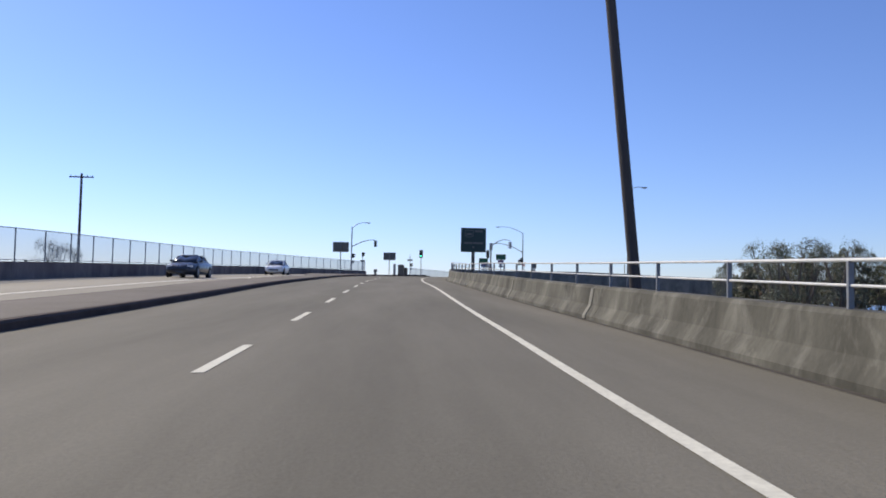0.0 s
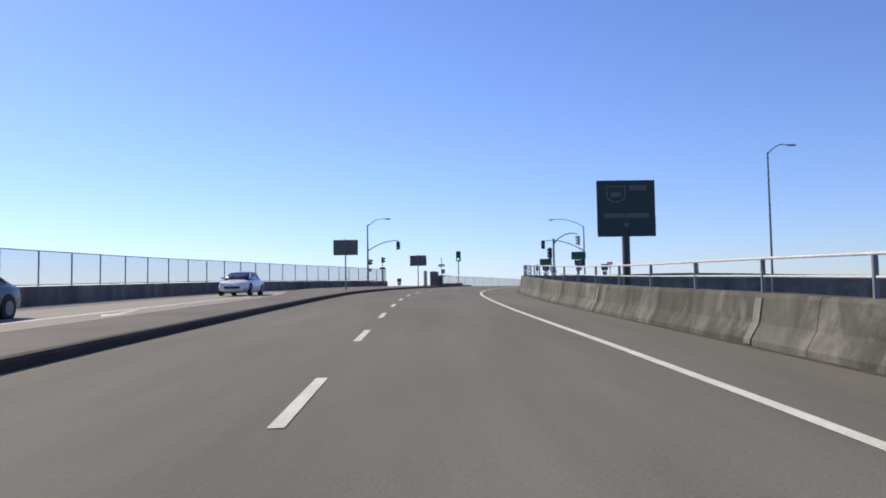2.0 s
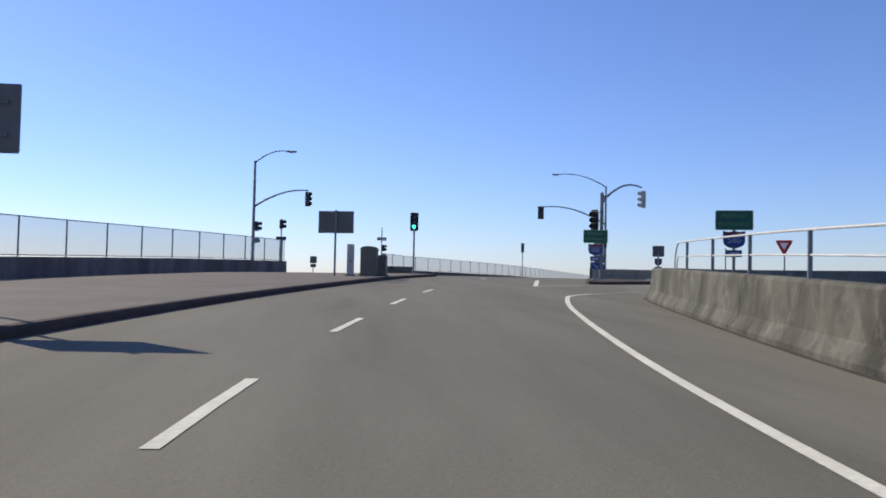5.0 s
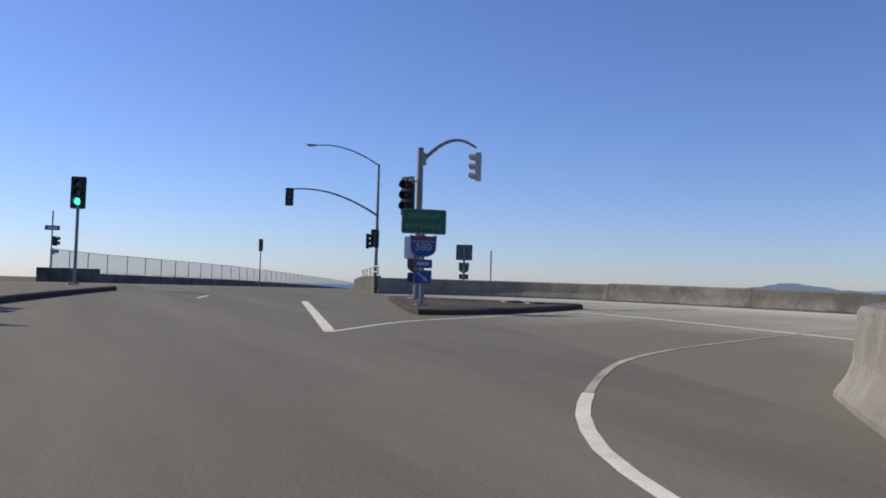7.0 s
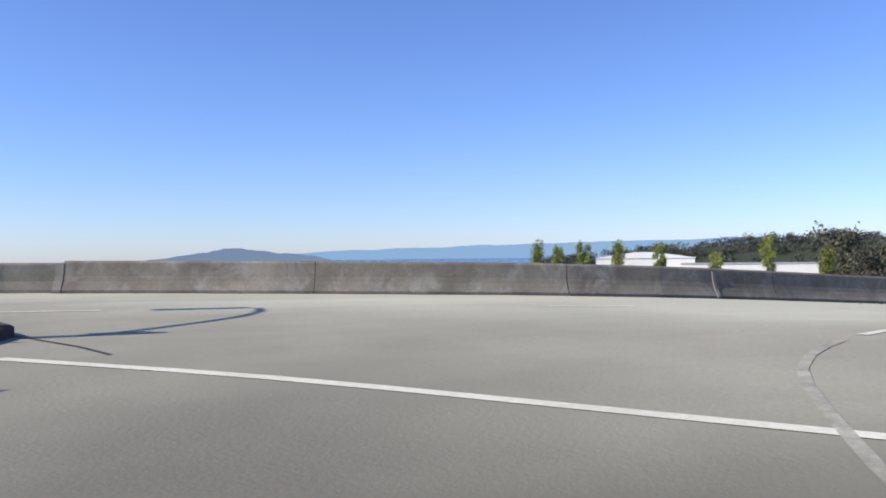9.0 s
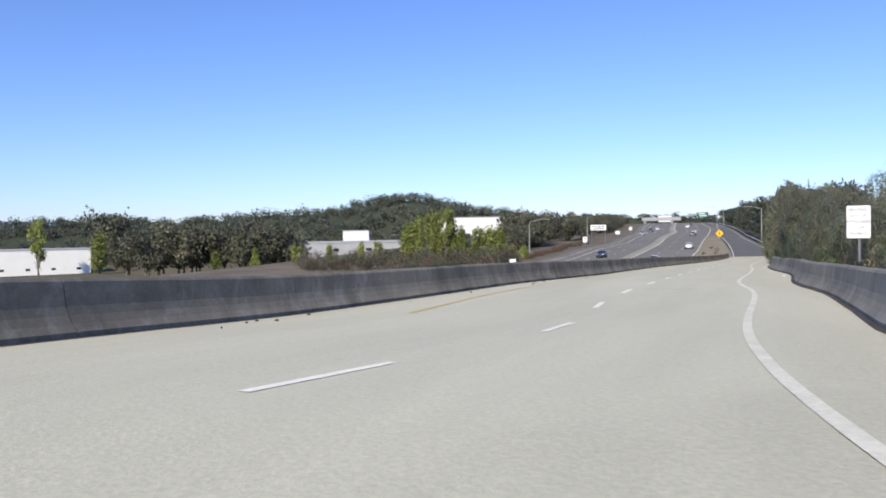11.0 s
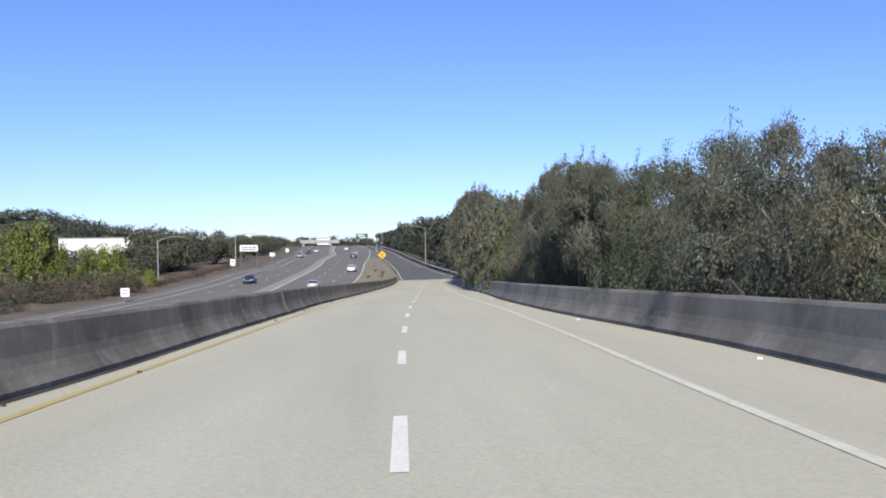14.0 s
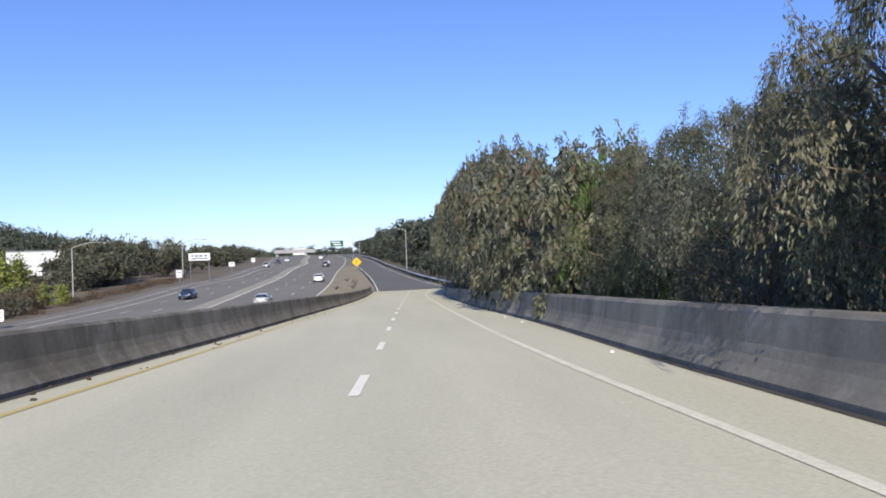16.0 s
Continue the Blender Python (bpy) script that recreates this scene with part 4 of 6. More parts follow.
signal_head(s, pose(-5.45, 2.8, 7.35 - z0, 0, 0, -15))
signal_head(s, pose(-0.25, -0.3, 4.6 - z0, 0, 0, -15))
signal_head(s, pose(-0.6, -0.1, 4.4 - z0, 0, 0, 60), plateback=False)
tagged(s, "galvanised lamp mast with signal arm on the far corner", "signal mast", "signals at the junction")

# ---- rail on the approach barrier ----
rail_path = [q for q in beside(BAR_LINE, -0.08) if q[1] > -40]
rail = empty("barrier_rail", pose(0, 0, 0))
sl = along(rail_path)
end_s = sl[-1] - 4.6
rail_up = lambda q: 1 + 1.6 * wall_rise(q)
pm = mesh_of("rail_post", box(bmesh.new(), -0.02, -0.03, -0.02, 0.02, 0.03, 0.47, 0.005), GALV)
first = True
s_ = 1.2
while s_ < end_s - 1.0:
    q = between(rail_path, s_, s_ + 0.01)[0]
    d = between(rail_path, s_, s_ + 0.5)
    o = new("rail_post", pm)
    o.parent = rail
    o.matrix_basis = pose(q[0], q[1], height(*q) + 0.7 + wall_rise(q), 0, 0, math.degrees(math.atan2(d[-1][1] - q[1], d[-1][0] - q[0]))) @ Matrix.Diagonal((1, 1, rail_up(q), 1))
    s_ += 2.8
for nm, dz, r in (("top_rail", 0.48, 0.02), ("lower_rail", 0.23, 0.016)):
    pts = between(rail_path, 0, end_s)
    P3 = [(q[0], q[1], height(*q) + 0.7 + wall_rise(q) + dz * rail_up(q)) for q in pts]
    qe, qd = pts[-1], (pts[-1] - pts[-3]) / np.linalg.norm(pts[-1] - pts[-3])
    for k in range(1, 7):
        a = k / 6 * math.pi / 2
        e = qe + qd * (dz * 1.3) * math.sin(a)
        P3.append((e[0], e[1], height(*qe) + 0.7 + wall_rise(qe) + dz * rail_up(qe) * math.cos(a)))
    part(nm, tube(bmesh.new(), P3, r, sides=8), RAIL_W, rail)
tagged(rail, "white-painted steel rail on the concrete barrier", "railing", kind="structure")


# ---- joints, patches and marks ----
def joint(path, near, side, h, material, width, label):
    """A strip of filler down the face of a barrier, nearest to a plan point."""
    p = np.array(path)
    i = int(np.argmin(((p - np.array(near)) ** 2).sum(1)))
    s0 = float(along(path)[i])
    seg = between(path, s0, s0 + width)
    prof = [(o + 0.018 * side, z) for o, z in h]
    bm = sweep(bmesh.new(), seg, prof + [(o - 0.03 * side, z) for o, z in reversed(h)])
    tagged(part("joint_filler", bm, material), label, "joint", kind="structure")


PALE = surface("pale mortar filler", (0.25, 0.24, 0.205), (0.15, 0.145, 0.12), 0.9, 20, 3, 0.4)
TAR = surface("black joint tar", (0.02, 0.02, 0.02), (0.04, 0.04, 0.038), 0.7, 20, 3, 0.3)
FACE_L = [(-0.23, 0.02), (-0.23, 0.08), (-0.13, 0.28), (-0.09, 0.66)]
FACE_F = [(-0.31, 0.02), (-0.31, 0.07), (-0.235, 0.17), (-0.175, 0.28), (-0.135, 0.4), (-0.09, 0.7)]
FACE_A = [(0.3, 0.02), (0.3, 0.08), (0.17, 0.3), (0.11, 0.64)]
for q, w in (((29.6, 126.9), 0.35), ((31.8, 126.0), 0.2), ((75.87, 74.6), 0.14), ((40, 111.6), 0.1)):
    joint(OUTER_LINE, q, -1, FACE_L if q[0] < 31 else FACE_F, PALE, w, "pale mortar in a barrier joint")
for y in (21.5, 33.0, 45.5, 57.0, 70.0, 83.0):
    q = (float(np.interp(y, [p[1] for p in BAR_LINE], [p[0] for p in BAR_LINE])), y)
    joint(BAR_LINE, q, 1, FACE_A, PALE, 0.22, "pale lime stain patch on the barrier")
stripe("tar_seam", smooth_path([(48.3, 93.6), (48.8, 94.2), (49.4, 94.9)], 0.3), 0.06, TAR, "black tar seam across the ramp", 0.005)
stripe("tar_seam", smooth_path([(25.2, 120.6), (24.4, 118.9), (24.0, 117.6), (23.8, 116.8), (23.5, 116.0)], 0.4), 0.05, TAR, "black tar seam beside the traffic island", 0.005)
for q0, q1, w in (((24.8, 126.0), (26.3, 123.7), 0.3), ((23.2, 122.9), (24.5, 121.5), 0.3), ((25.7, 122.4), (27.2, 120.2), 0.16)):
    stripe("hatch_line", smooth_path([q0, q1], 0.6), w, PAINT_W, "worn white hatch line behind the traffic island")
for x, y in ((22.4, 119.5), (22.7, 118.65)):
    bm = tube(bmesh.new(), [(0, 0, 0), (0, 0, 0.03), (0, 0, 0.05)], 0.34, 0.3, 20)
    ob = part("pit_cover", bm, DARKSTEEL)
    ob.matrix_basis = pose(x, y, height(x, y) + 0.152)
    tagged(ob, "round dark iron pit cover on the traffic island", "pit cover", "pit covers")
rg = random.Random(9)
bm = bmesh.new()
for k in range(70):
    t = rg.random()
    q = between(OUTER_LINE, 30 + 110 * t, 30.2 + 110 * t)
    d = (q[1] - q[0]) / np.linalg.norm(q[1] - q[0])
    o = rg.uniform(-0.35, -1.1)
    x, y = q[0][0] - d[1] * o, q[0][1] + d[0] * o
    r = rg.uniform(0.012, 0.035)
    bmesh.ops.create_icosphere(bm, subdivisions=1, radius=r, matrix=pose(x, y, height(x, y) + r * 0.4, rg.uniform(0, 90), 0, rg.uniform(0, 360)) @ Matrix.Diagonal((1.5, 1, 0.6, 1)))
tagged(part("roadside_debris", bm, KERB), "small dark stones and dry litter along the barrier", "debris", kind="stuff")
bm = bmesh.new()
for k in range(9):
    q = between(RIGHT_LINE, 50 + 9 * k + rg.uniform(0, 6), 66 + 9 * k)[0]
    x, y = q[0] + 0.36 + rg.uniform(0, 0.25), q[1] + 0.36 + rg.uniform(0, 0.25)
    box(bm, -0.04, -0.025, 0, 0.04, 0.025, 0.03, 0.008, pose(x, y, height(x, y), 0, 0, rg.uniform(0, 180)))
tagged(part("litter", bm, WHITE), "scraps of pale litter at the foot of the barrier", "litter", kind="stuff")

# piers under the decks
pier = empty("bridge_pier", pose(0, 0, 0))
part("column", tube(bmesh.new(), [(0, 0, -7), (0, 0, -1.9)], 0.6, sides=20), BARRIER, pier)
bm = bmesh.new()
box(bm, -3.6, -0.7, -1.95, 3.6, 0.7, -1.15, 0.05)
part("cap_beam", bm, BARRIER, pier)
tagged(pier, "round concrete bridge pier with a cap beam", "bridge pier", "piers under the decks")
for s in (14, 40, 66, 92, 118):
    q = between(RP, s, s + 1)
    copy_thing(pier, pose(q[0][0], q[0][1], height(*q[0]), 0, 0, math.degrees(math.atan2(q[-1][1] - q[0][1], q[-1][0] - q[0][0])) + 90))
for y in (20, 45, 70, 95, 120):
    for o in (9.5, -1.0):
        x = lane_x(y) - o
        copy_thing(pier, pose(x, y, height(x, y), 0, 0, 0))
for o in (*pier.children, pier):
    bpy.data.objects.remove(o)

# ---- chain-link fences ----
def chain_fence(path, h, z_up, spacing, label):
    f = empty("fence", pose(0, 0, 0))
    s = along(path)
    pmesh = mesh_of("fence_post", tube(bmesh.new(), [(0, 0, -0.02), (0, 0, h)], 0.035, sides=8), GALV)
    for t in np.arange(0.3, s[-1], spacing):
        q = between(path, t, t + 0.01)[0]
        o = new("fence_post", pmesh)
        o.parent = f
        o.matrix_basis = pose(q[0], q[1], height(*q) + z_up)
    for nm, dz in (("top_rail", h - 0.02), ("bottom_rail", 0.06)):
        part(nm, tube(bmesh.new(), [(q[0], q[1], height(*q) + z_up + dz) for q in path], 0.022, sides=6), GALV, f)
    bm = bmesh.new()
    sweep(bm, path, [(0.0, z_up + 0.05), (0.0, z_up + h - 0.03)], closed=False)
    part("wire_mesh", bm, CHAIN, f)
    return tagged(f, label, "fence", kind="structure")


chain_fence([q for q in FENCE_LINE if q[1] > -50], 1.5, 0.8, 3.05, "tall chain-link fence on a low parapet")
chain_fence(FENCE2, 1.6, 0.8, 3.05, "chain-link fence beyond the junction")
bm = bmesh.new()
box(bm, -2.0, -0.4, -1, 2.0, 0.4, 1.0, 0.03, pose(11.6, 160.5, height(11.6, 160.5), 0, 0, -18))
tagged(part("concrete_block", bm, BARRIER), "grey concrete end block below the far fence", "concrete block", kind="structure")
rp = [q for q in FAR_RIGHT if q[1] < 150]
r2 = empty("end_rail", pose(0, 0, 0))
for nm, dz in (("top_rail", 1.25), ("lower_rail", 1.0)):
    part(nm, tube(bmesh.new(), [(q[0], q[1], height(*q) + dz) for q in rp], 0.03, sides=8), RAIL_W, r2)
pm2 = mesh_of("rail_post", box(bmesh.new(), -0.03, -0.03, 0.78, 0.03, 0.03, 1.25), RAIL_W)
for q in rp[::1]:
    o = new("rail_post", pm2)
    o.parent = r2
    o.matrix_basis = pose(q[0], q[1], height(*q))
tagged(r2, "short white rail at the end of the parapet", "railing", kind="structure")

# ---- the sign on the ramp ----
SX, SY = 47.4, 87.85
z0 = height(SX, SY) + 0.78
a = empty("prohibition_sign", pose(SX, SY, z0, 0, 0, -136))
post(a, 2.47 - z0, 0.05, x=0.03, y=0.06)
c = 1.94 - z0
p = panel(a, 0.72, 1.07, c, WHITE, border=BLACK, r=0.04)
bm = plate(bmesh.new(), 0.69, 1.04, -0.0172, -0.0178, 0.04, c)
part("white_ground", bm, WHITE, p)
GREYTXT = surface("faded grey lettering", (0.09, 0.09, 0.09), (0.14, 0.14, 0.14), 0.6, 10, 3, 0.0)
for k, tx in enumerate(("PEDESTRIANS", "BICYCLES", "MOTOR-DRIVEN", "CYCLES", "PROHIBITED")):
    w_ = lettering(tx, 0.135, 0, c + 0.38 - 0.19 * k, p, GREYTXT, -0.0195)
    w_.scale = (0.66 if len(tx) > 9 else 0.8, 1, 1)
tagged(a, "white prohibition sign with faded grey lettering on a post", "road sign")

# ---- freeway furniture ----
for x, y, top, turn, reach in ((184.9, 19.9, 3.4, 226, 4.2), (213.1, -14.7, 4.8, 226, 4.2), (188.9, -53.2, 6.3, 46, 5.2), (291.1, -133.0, 9.6, 46, 4.0), (320.1, -164.0, 11.2, 46, 4.0)):
    street_lamp(x, y, freeway_z(x, y) - 0.4, top, turn, reach, 0.6, "grey steel freeway lamp with a curved arm", "freeway lamps", GALV_SUNLIT)
a = empty("diamond_sign", pose(206.6, -55.3, -2.5, 0, 0, -134))
post(a, 2.4, 0.06)
sq = [(0, 1.25), (1.25, 0), (0, -1.25), (-1.25, 0)]
p = part("panel", outline(bmesh.new(), [(x * 0.9, 2.3 + z * 0.9) for x, z in sq], 0.0, -0.02), YELLOW, a)
part("symbol", outline(bmesh.new(), [(-0.1, 1.8), (0.1, 1.8), (0.1, 2.5), (0.25, 2.5), (0, 2.85), (-0.25, 2.5), (-0.1, 2.5)], -0.021, -0.024), BLACK, p)
tagged(a, "yellow diamond warning sign at the gore", "road sign")


def wide_sign(x, y, z0, w, h, zc, turn, face, label, rows, legs):
    a = empty("road_sign", pose(x, y, z0, 0, 0, turn))
    for dx in legs:
        post(a, zc + h / 2 - z0, 0.1, x=dx, y=0.12)
    p = panel(a, w, h, zc - z0, face, border=WHITE, r=0.1)
    bars([(rx, zc - z0 + rz, rw, rh) for rx, rz, rw, rh in rows], p, WHITE if face is not WHITE else SIGN_BACK, -0.019)
    return tagged(a, label, "road sign")


wide_sign(303.3, -136.2, freeway_z(303.3, -136.2) - 0.4, 5.0, 2.3, 6.95, -137, GREEN, "large green overhead freeway sign", ((-0.4, 0.5, 3.2, 0.4), (0.2, -0.4, 3.0, 0.4)), (2.2,))
wide_sign(214.9, -19.6, freeway_z(214.9, -19.6) - 0.3, 4.4, 1.5, 2.05, -140, WHITE, "wide white sign board beside the freeway", ((-1.4, 0.2, 0.5, 0.3), (-0.6, 0.2, 0.6, 0.3), (0.3, 0.2, 0.7, 0.3), (1.3, 0.2, 0.6, 0.3), (0, -0.35, 3.4, 0.2)), (-1.9, 1.9))
wide_sign(154.1, 41.3, -6.2, 1.15, 1.15, -3.9, -133, WHITE, "small white sign board beside the freeway", ((0, 0.25, 0.7, 0.1), (0, -0.15, 0.7, 0.1)), (0,))
wide_sign(241.7, -45.8, freeway_z(241.7, -45.8) - 0.3, 1.5, 1.1, 0.35, -137, WHITE, "white sign board beside the far freeway", ((0, 0.2, 0.9, 0.15),), (0,))
wide_sign(287.0, -85.3, freeway_z(287, -85.3) - 0.3, 1.2, 1.3, 1.55, -137, WHITE, "small white sign board far along the freeway", ((0, 0.2, 0.7, 0.15),), (0,))
wide_sign(212.4, -13.4, freeway_z(212.4, -13.4) - 0.3, 1.1, 1.5, -1.2, -137, WHITE, "white route marker board by a freeway lamp", ((0, 0.3, 0.6, 0.2),), (0,))

# overpass across the freeway far off
a = empty("overpass", pose(480, -252, 0, 0, 0, 51))
bm = bmesh.new()
box(bm, -18, -4, 6.3, 8, 4, 7.6, 0.1)
part("deck", bm, ROOF_G, a)
for dx in (-12, 6):
    bm = bmesh.new()
    box(bm, dx - 0.8, -3, -2, dx + 0.8, 3, 6.35)
    part("pier", bm, ROOF_G, a)
for dy in (-3.9, 3.9):
    bm = bmesh.new()
    box(bm, -18, dy - 0.15, 7.6, 8, dy + 0.15, 8.6)
    part("parapet", bm, ROOF_G, a)
tagged(a, "pale concrete overpass far along the freeway", "overpass")


# ---- foliage ----
def leaf_material(name, dark, light, other, share):
    m = bpy.data.materials.new(name)
    m.use_nodes = True
    n, l = m.node_tree.nodes, m.node_tree.links
    b = n["Principled BSDF"]
    g = n.new("ShaderNodeNewGeometry")
    oi = n.new("ShaderNodeObjectInfo")
    ramp = n.new("ShaderNodeValToRGB")
    e = ramp.color_ramp.elements
    e[0].color, e[1].color = (*dark, 1), (*light, 1)
    e[1].position = 1 - share
    k = ramp.color_ramp.elements.new(min(0.999, 1 - share + 0.02))
    k.color = (*other, 1)
    l.new(g.outputs["Random Per Island"], ramp.inputs["Fac"])
    hs = n.new("ShaderNodeHueSaturation")
    mr = n.new("ShaderNodeMapRange")
    mr.inputs["To Min"].default_value, mr.inputs["To Max"].default_value = 0.75, 1.25
    l.new(oi.outputs["Random"], mr.inputs["Value"])
    # whole sprays go lighter, darker or browner together
    co, ns, nv, vm, bm_ = (n.new("ShaderNode" + k) for k in ("TexCoord", "TexNoise", "MapRange", "Math", "Mix"))
    ns.inputs["Scale"].default_value, ns.inputs["Detail"].default_value = 0.9, 3
    l.new(co.outputs["Object"], ns.inputs["Vector"])
    nv.inputs["From Min"].default_value, nv.inputs["From Max"].default_value = 0.3, 0.7
    nv.inputs["To Min"].default_value, nv.inputs["To Max"].default_value = 0.65, 1.3
    l.new(ns.outputs["Fac"], nv.inputs["Value"])
    vm.operation = "MULTIPLY"
    l.new(mr.outputs["Result"], vm.inputs[0])
    l.new(nv.outputs["Result"], vm.inputs[1])
    l.new(vm.outputs[0], hs.inputs["Value"])
    n2, r2 = n.new("ShaderNodeTexNoise"), n.new("ShaderNodeMapRange")
    n2.inputs["Scale"].default_value = 0.45
    l.new(co.outputs["Object"], n2.inputs["Vector"])
    r2.inputs["From Min"].default_value, r2.inputs["From Max"].default_value = 0.5, 0.75
    r2.inputs["To Max"].default_value = 0.6
    l.new(n2.outputs["Fac"], r2.inputs["Value"])
    bm_.data_type = "RGBA"
    l.new(r2.outputs["Result"], bm_.inputs[0])
    l.new(ramp.outputs["Color"], bm_.inputs[6])
    bm_.inputs[7].default_value = (*[(a + b) / 2 for a, b in zip(light, other)], 1)
    l.new(bm_.outputs[2], hs.inputs["Color"])
    l.new(hs.outputs["Color"], b.inputs["Base Color"])
    b.inputs["Roughness"].default_value = 0.55
    tr = n.new("ShaderNodeBsdfTranslucent")
    l.new(hs.outputs["Color"], tr.inputs["Color"])
    mx = n.new("ShaderNodeMixShader")
    mx.inputs[0].default_value = 0.3
    out = n["Material Output"]
    l.new(b.outputs[0], mx.inputs[1])
    l.new(tr.outputs[0], mx.inputs[2])
    l.new(mx.outputs[0], out.inputs["Surface"])
    return m


LEAF_EUC = leaf_material("grey-green gum leaves", (0.062, 0.077, 0.053), (0.18, 0.2, 0.145), (0.17, 0.115, 0.085), 0.06)
LEAF_OLIVE = leaf_material("olive gum leaves", (0.075, 0.083, 0.044), (0.21, 0.22, 0.13), (0.2, 0.13, 0.09), 0.06)
LEAF_GREEN = leaf_material("green gum leaves", (0.06, 0.083, 0.045), (0.165, 0.205, 0.11), (0.17, 0.14, 0.09), 0.05)
LEAF_YOUNG = leaf_material("reddish young gum leaves", (0.12, 0.1, 0.06), (0.23, 0.2, 0.13), (0.22, 0.1, 0.07), 0.2)
LEAF_LUSH = leaf_material("fresh green leaves", (0.07, 0.12, 0.03), (0.16, 0.24, 0.06), (0.2, 0.2, 0.08), 0.1)
LEAF_OAK = leaf_material("dark oak leaves", (0.06, 0.066, 0.042), (0.15, 0.155, 0.095), (0.17, 0.14, 0.09), 0.12)
LEAF_POP = leaf_material("yellow-green poplar leaves", (0.13, 0.175, 0.035), (0.32, 0.36, 0.085), (0.3, 0.24, 0.09), 0.1)
LEAF_FAR = leaf_material("far woodland leaves", (0.055, 0.07, 0.05), (0.105, 0.12, 0.085), (0.12, 0.11, 0.085), 0.12)
LEAF_DRY = leaf_material("dry brown shrub leaves", (0.08, 0.06, 0.042), (0.17, 0.13, 0.08), (0.17, 0.075, 0.05), 0.25)


def leaf_mesh(name, clumps, length, width, droop, seed, material):
    """Single leaves and sprigs strewn through ellipsoid clumps (x, y, z, rx, ry, rz, count)."""
    rng = np.random.default_rng(seed)
    P, D, O = [], [], []
    for x, y, z, rx, ry, rz, n in clumps:
        v = rng.normal(size=(n, 3))
        v /= np.linalg.norm(v, axis=1)[:, None]
        r = rng.random(n) ** 0.36
        r *= 1 + 0.28 * np.sin(v[:, 0] * 5 + x) * np.cos(v[:, 2] * 4 + y)
        P.append(np.array((x, y, z)) + v * r[:, None] * np.array((rx, ry, rz)))
        d = v * 0.3 + np.array((0, 0, -1.0)) * droop + rng.normal(size=(n, 3)) * 0.5
        D.append(d / np.linalg.norm(d, axis=1)[:, None])
        O.append(v + rng.normal(size=(n, 3)) * 0.4)
    P, D = np.concatenate(P), np.concatenate(D)
    n = len(P)
    side = np.cross(D, np.concatenate(O))
    side /= np.linalg.norm(side, axis=1)[:, None]
    up = np.cross(side, D)
    L = length * (0.6 + 0.8 * rng.random((n, 1)))
    W = width * (0.6 + 0.8 * rng.random((n, 1)))
    return leaf_quads(name, P, D, side, up, L, W, material)


def leaf_quads(name, P, D, side, up, L, W, material):
    """One folded four-cornered leaf at each point of P, along D."""
    n = len(P)
    V = np.empty((n, 4, 3))
    V[:, 0] = P
    V[:, 1] = P + D * L * 0.45 + side * W * 0.5 + up * W * 0.15
    V[:, 2] = P + D * L
    V[:, 3] = P + D * L * 0.45 - side * W * 0.5 + up * W * 0.15
    me = bpy.data.meshes.new(name)
    me.vertices.add(n * 4)
    me.vertices.foreach_set("co", V.reshape(-1))
    me.loops.add(n * 4)
    me.loops.foreach_set("vertex_index", np.arange(n * 4, dtype=np.int32))
    me.polygons.add(n)
    me.polygons.foreach_set("loop_start", np.arange(0, n * 4, 4, dtype=np.int32))
    me.update(calc_edges=True)
    me.materials.append(material)
    return me


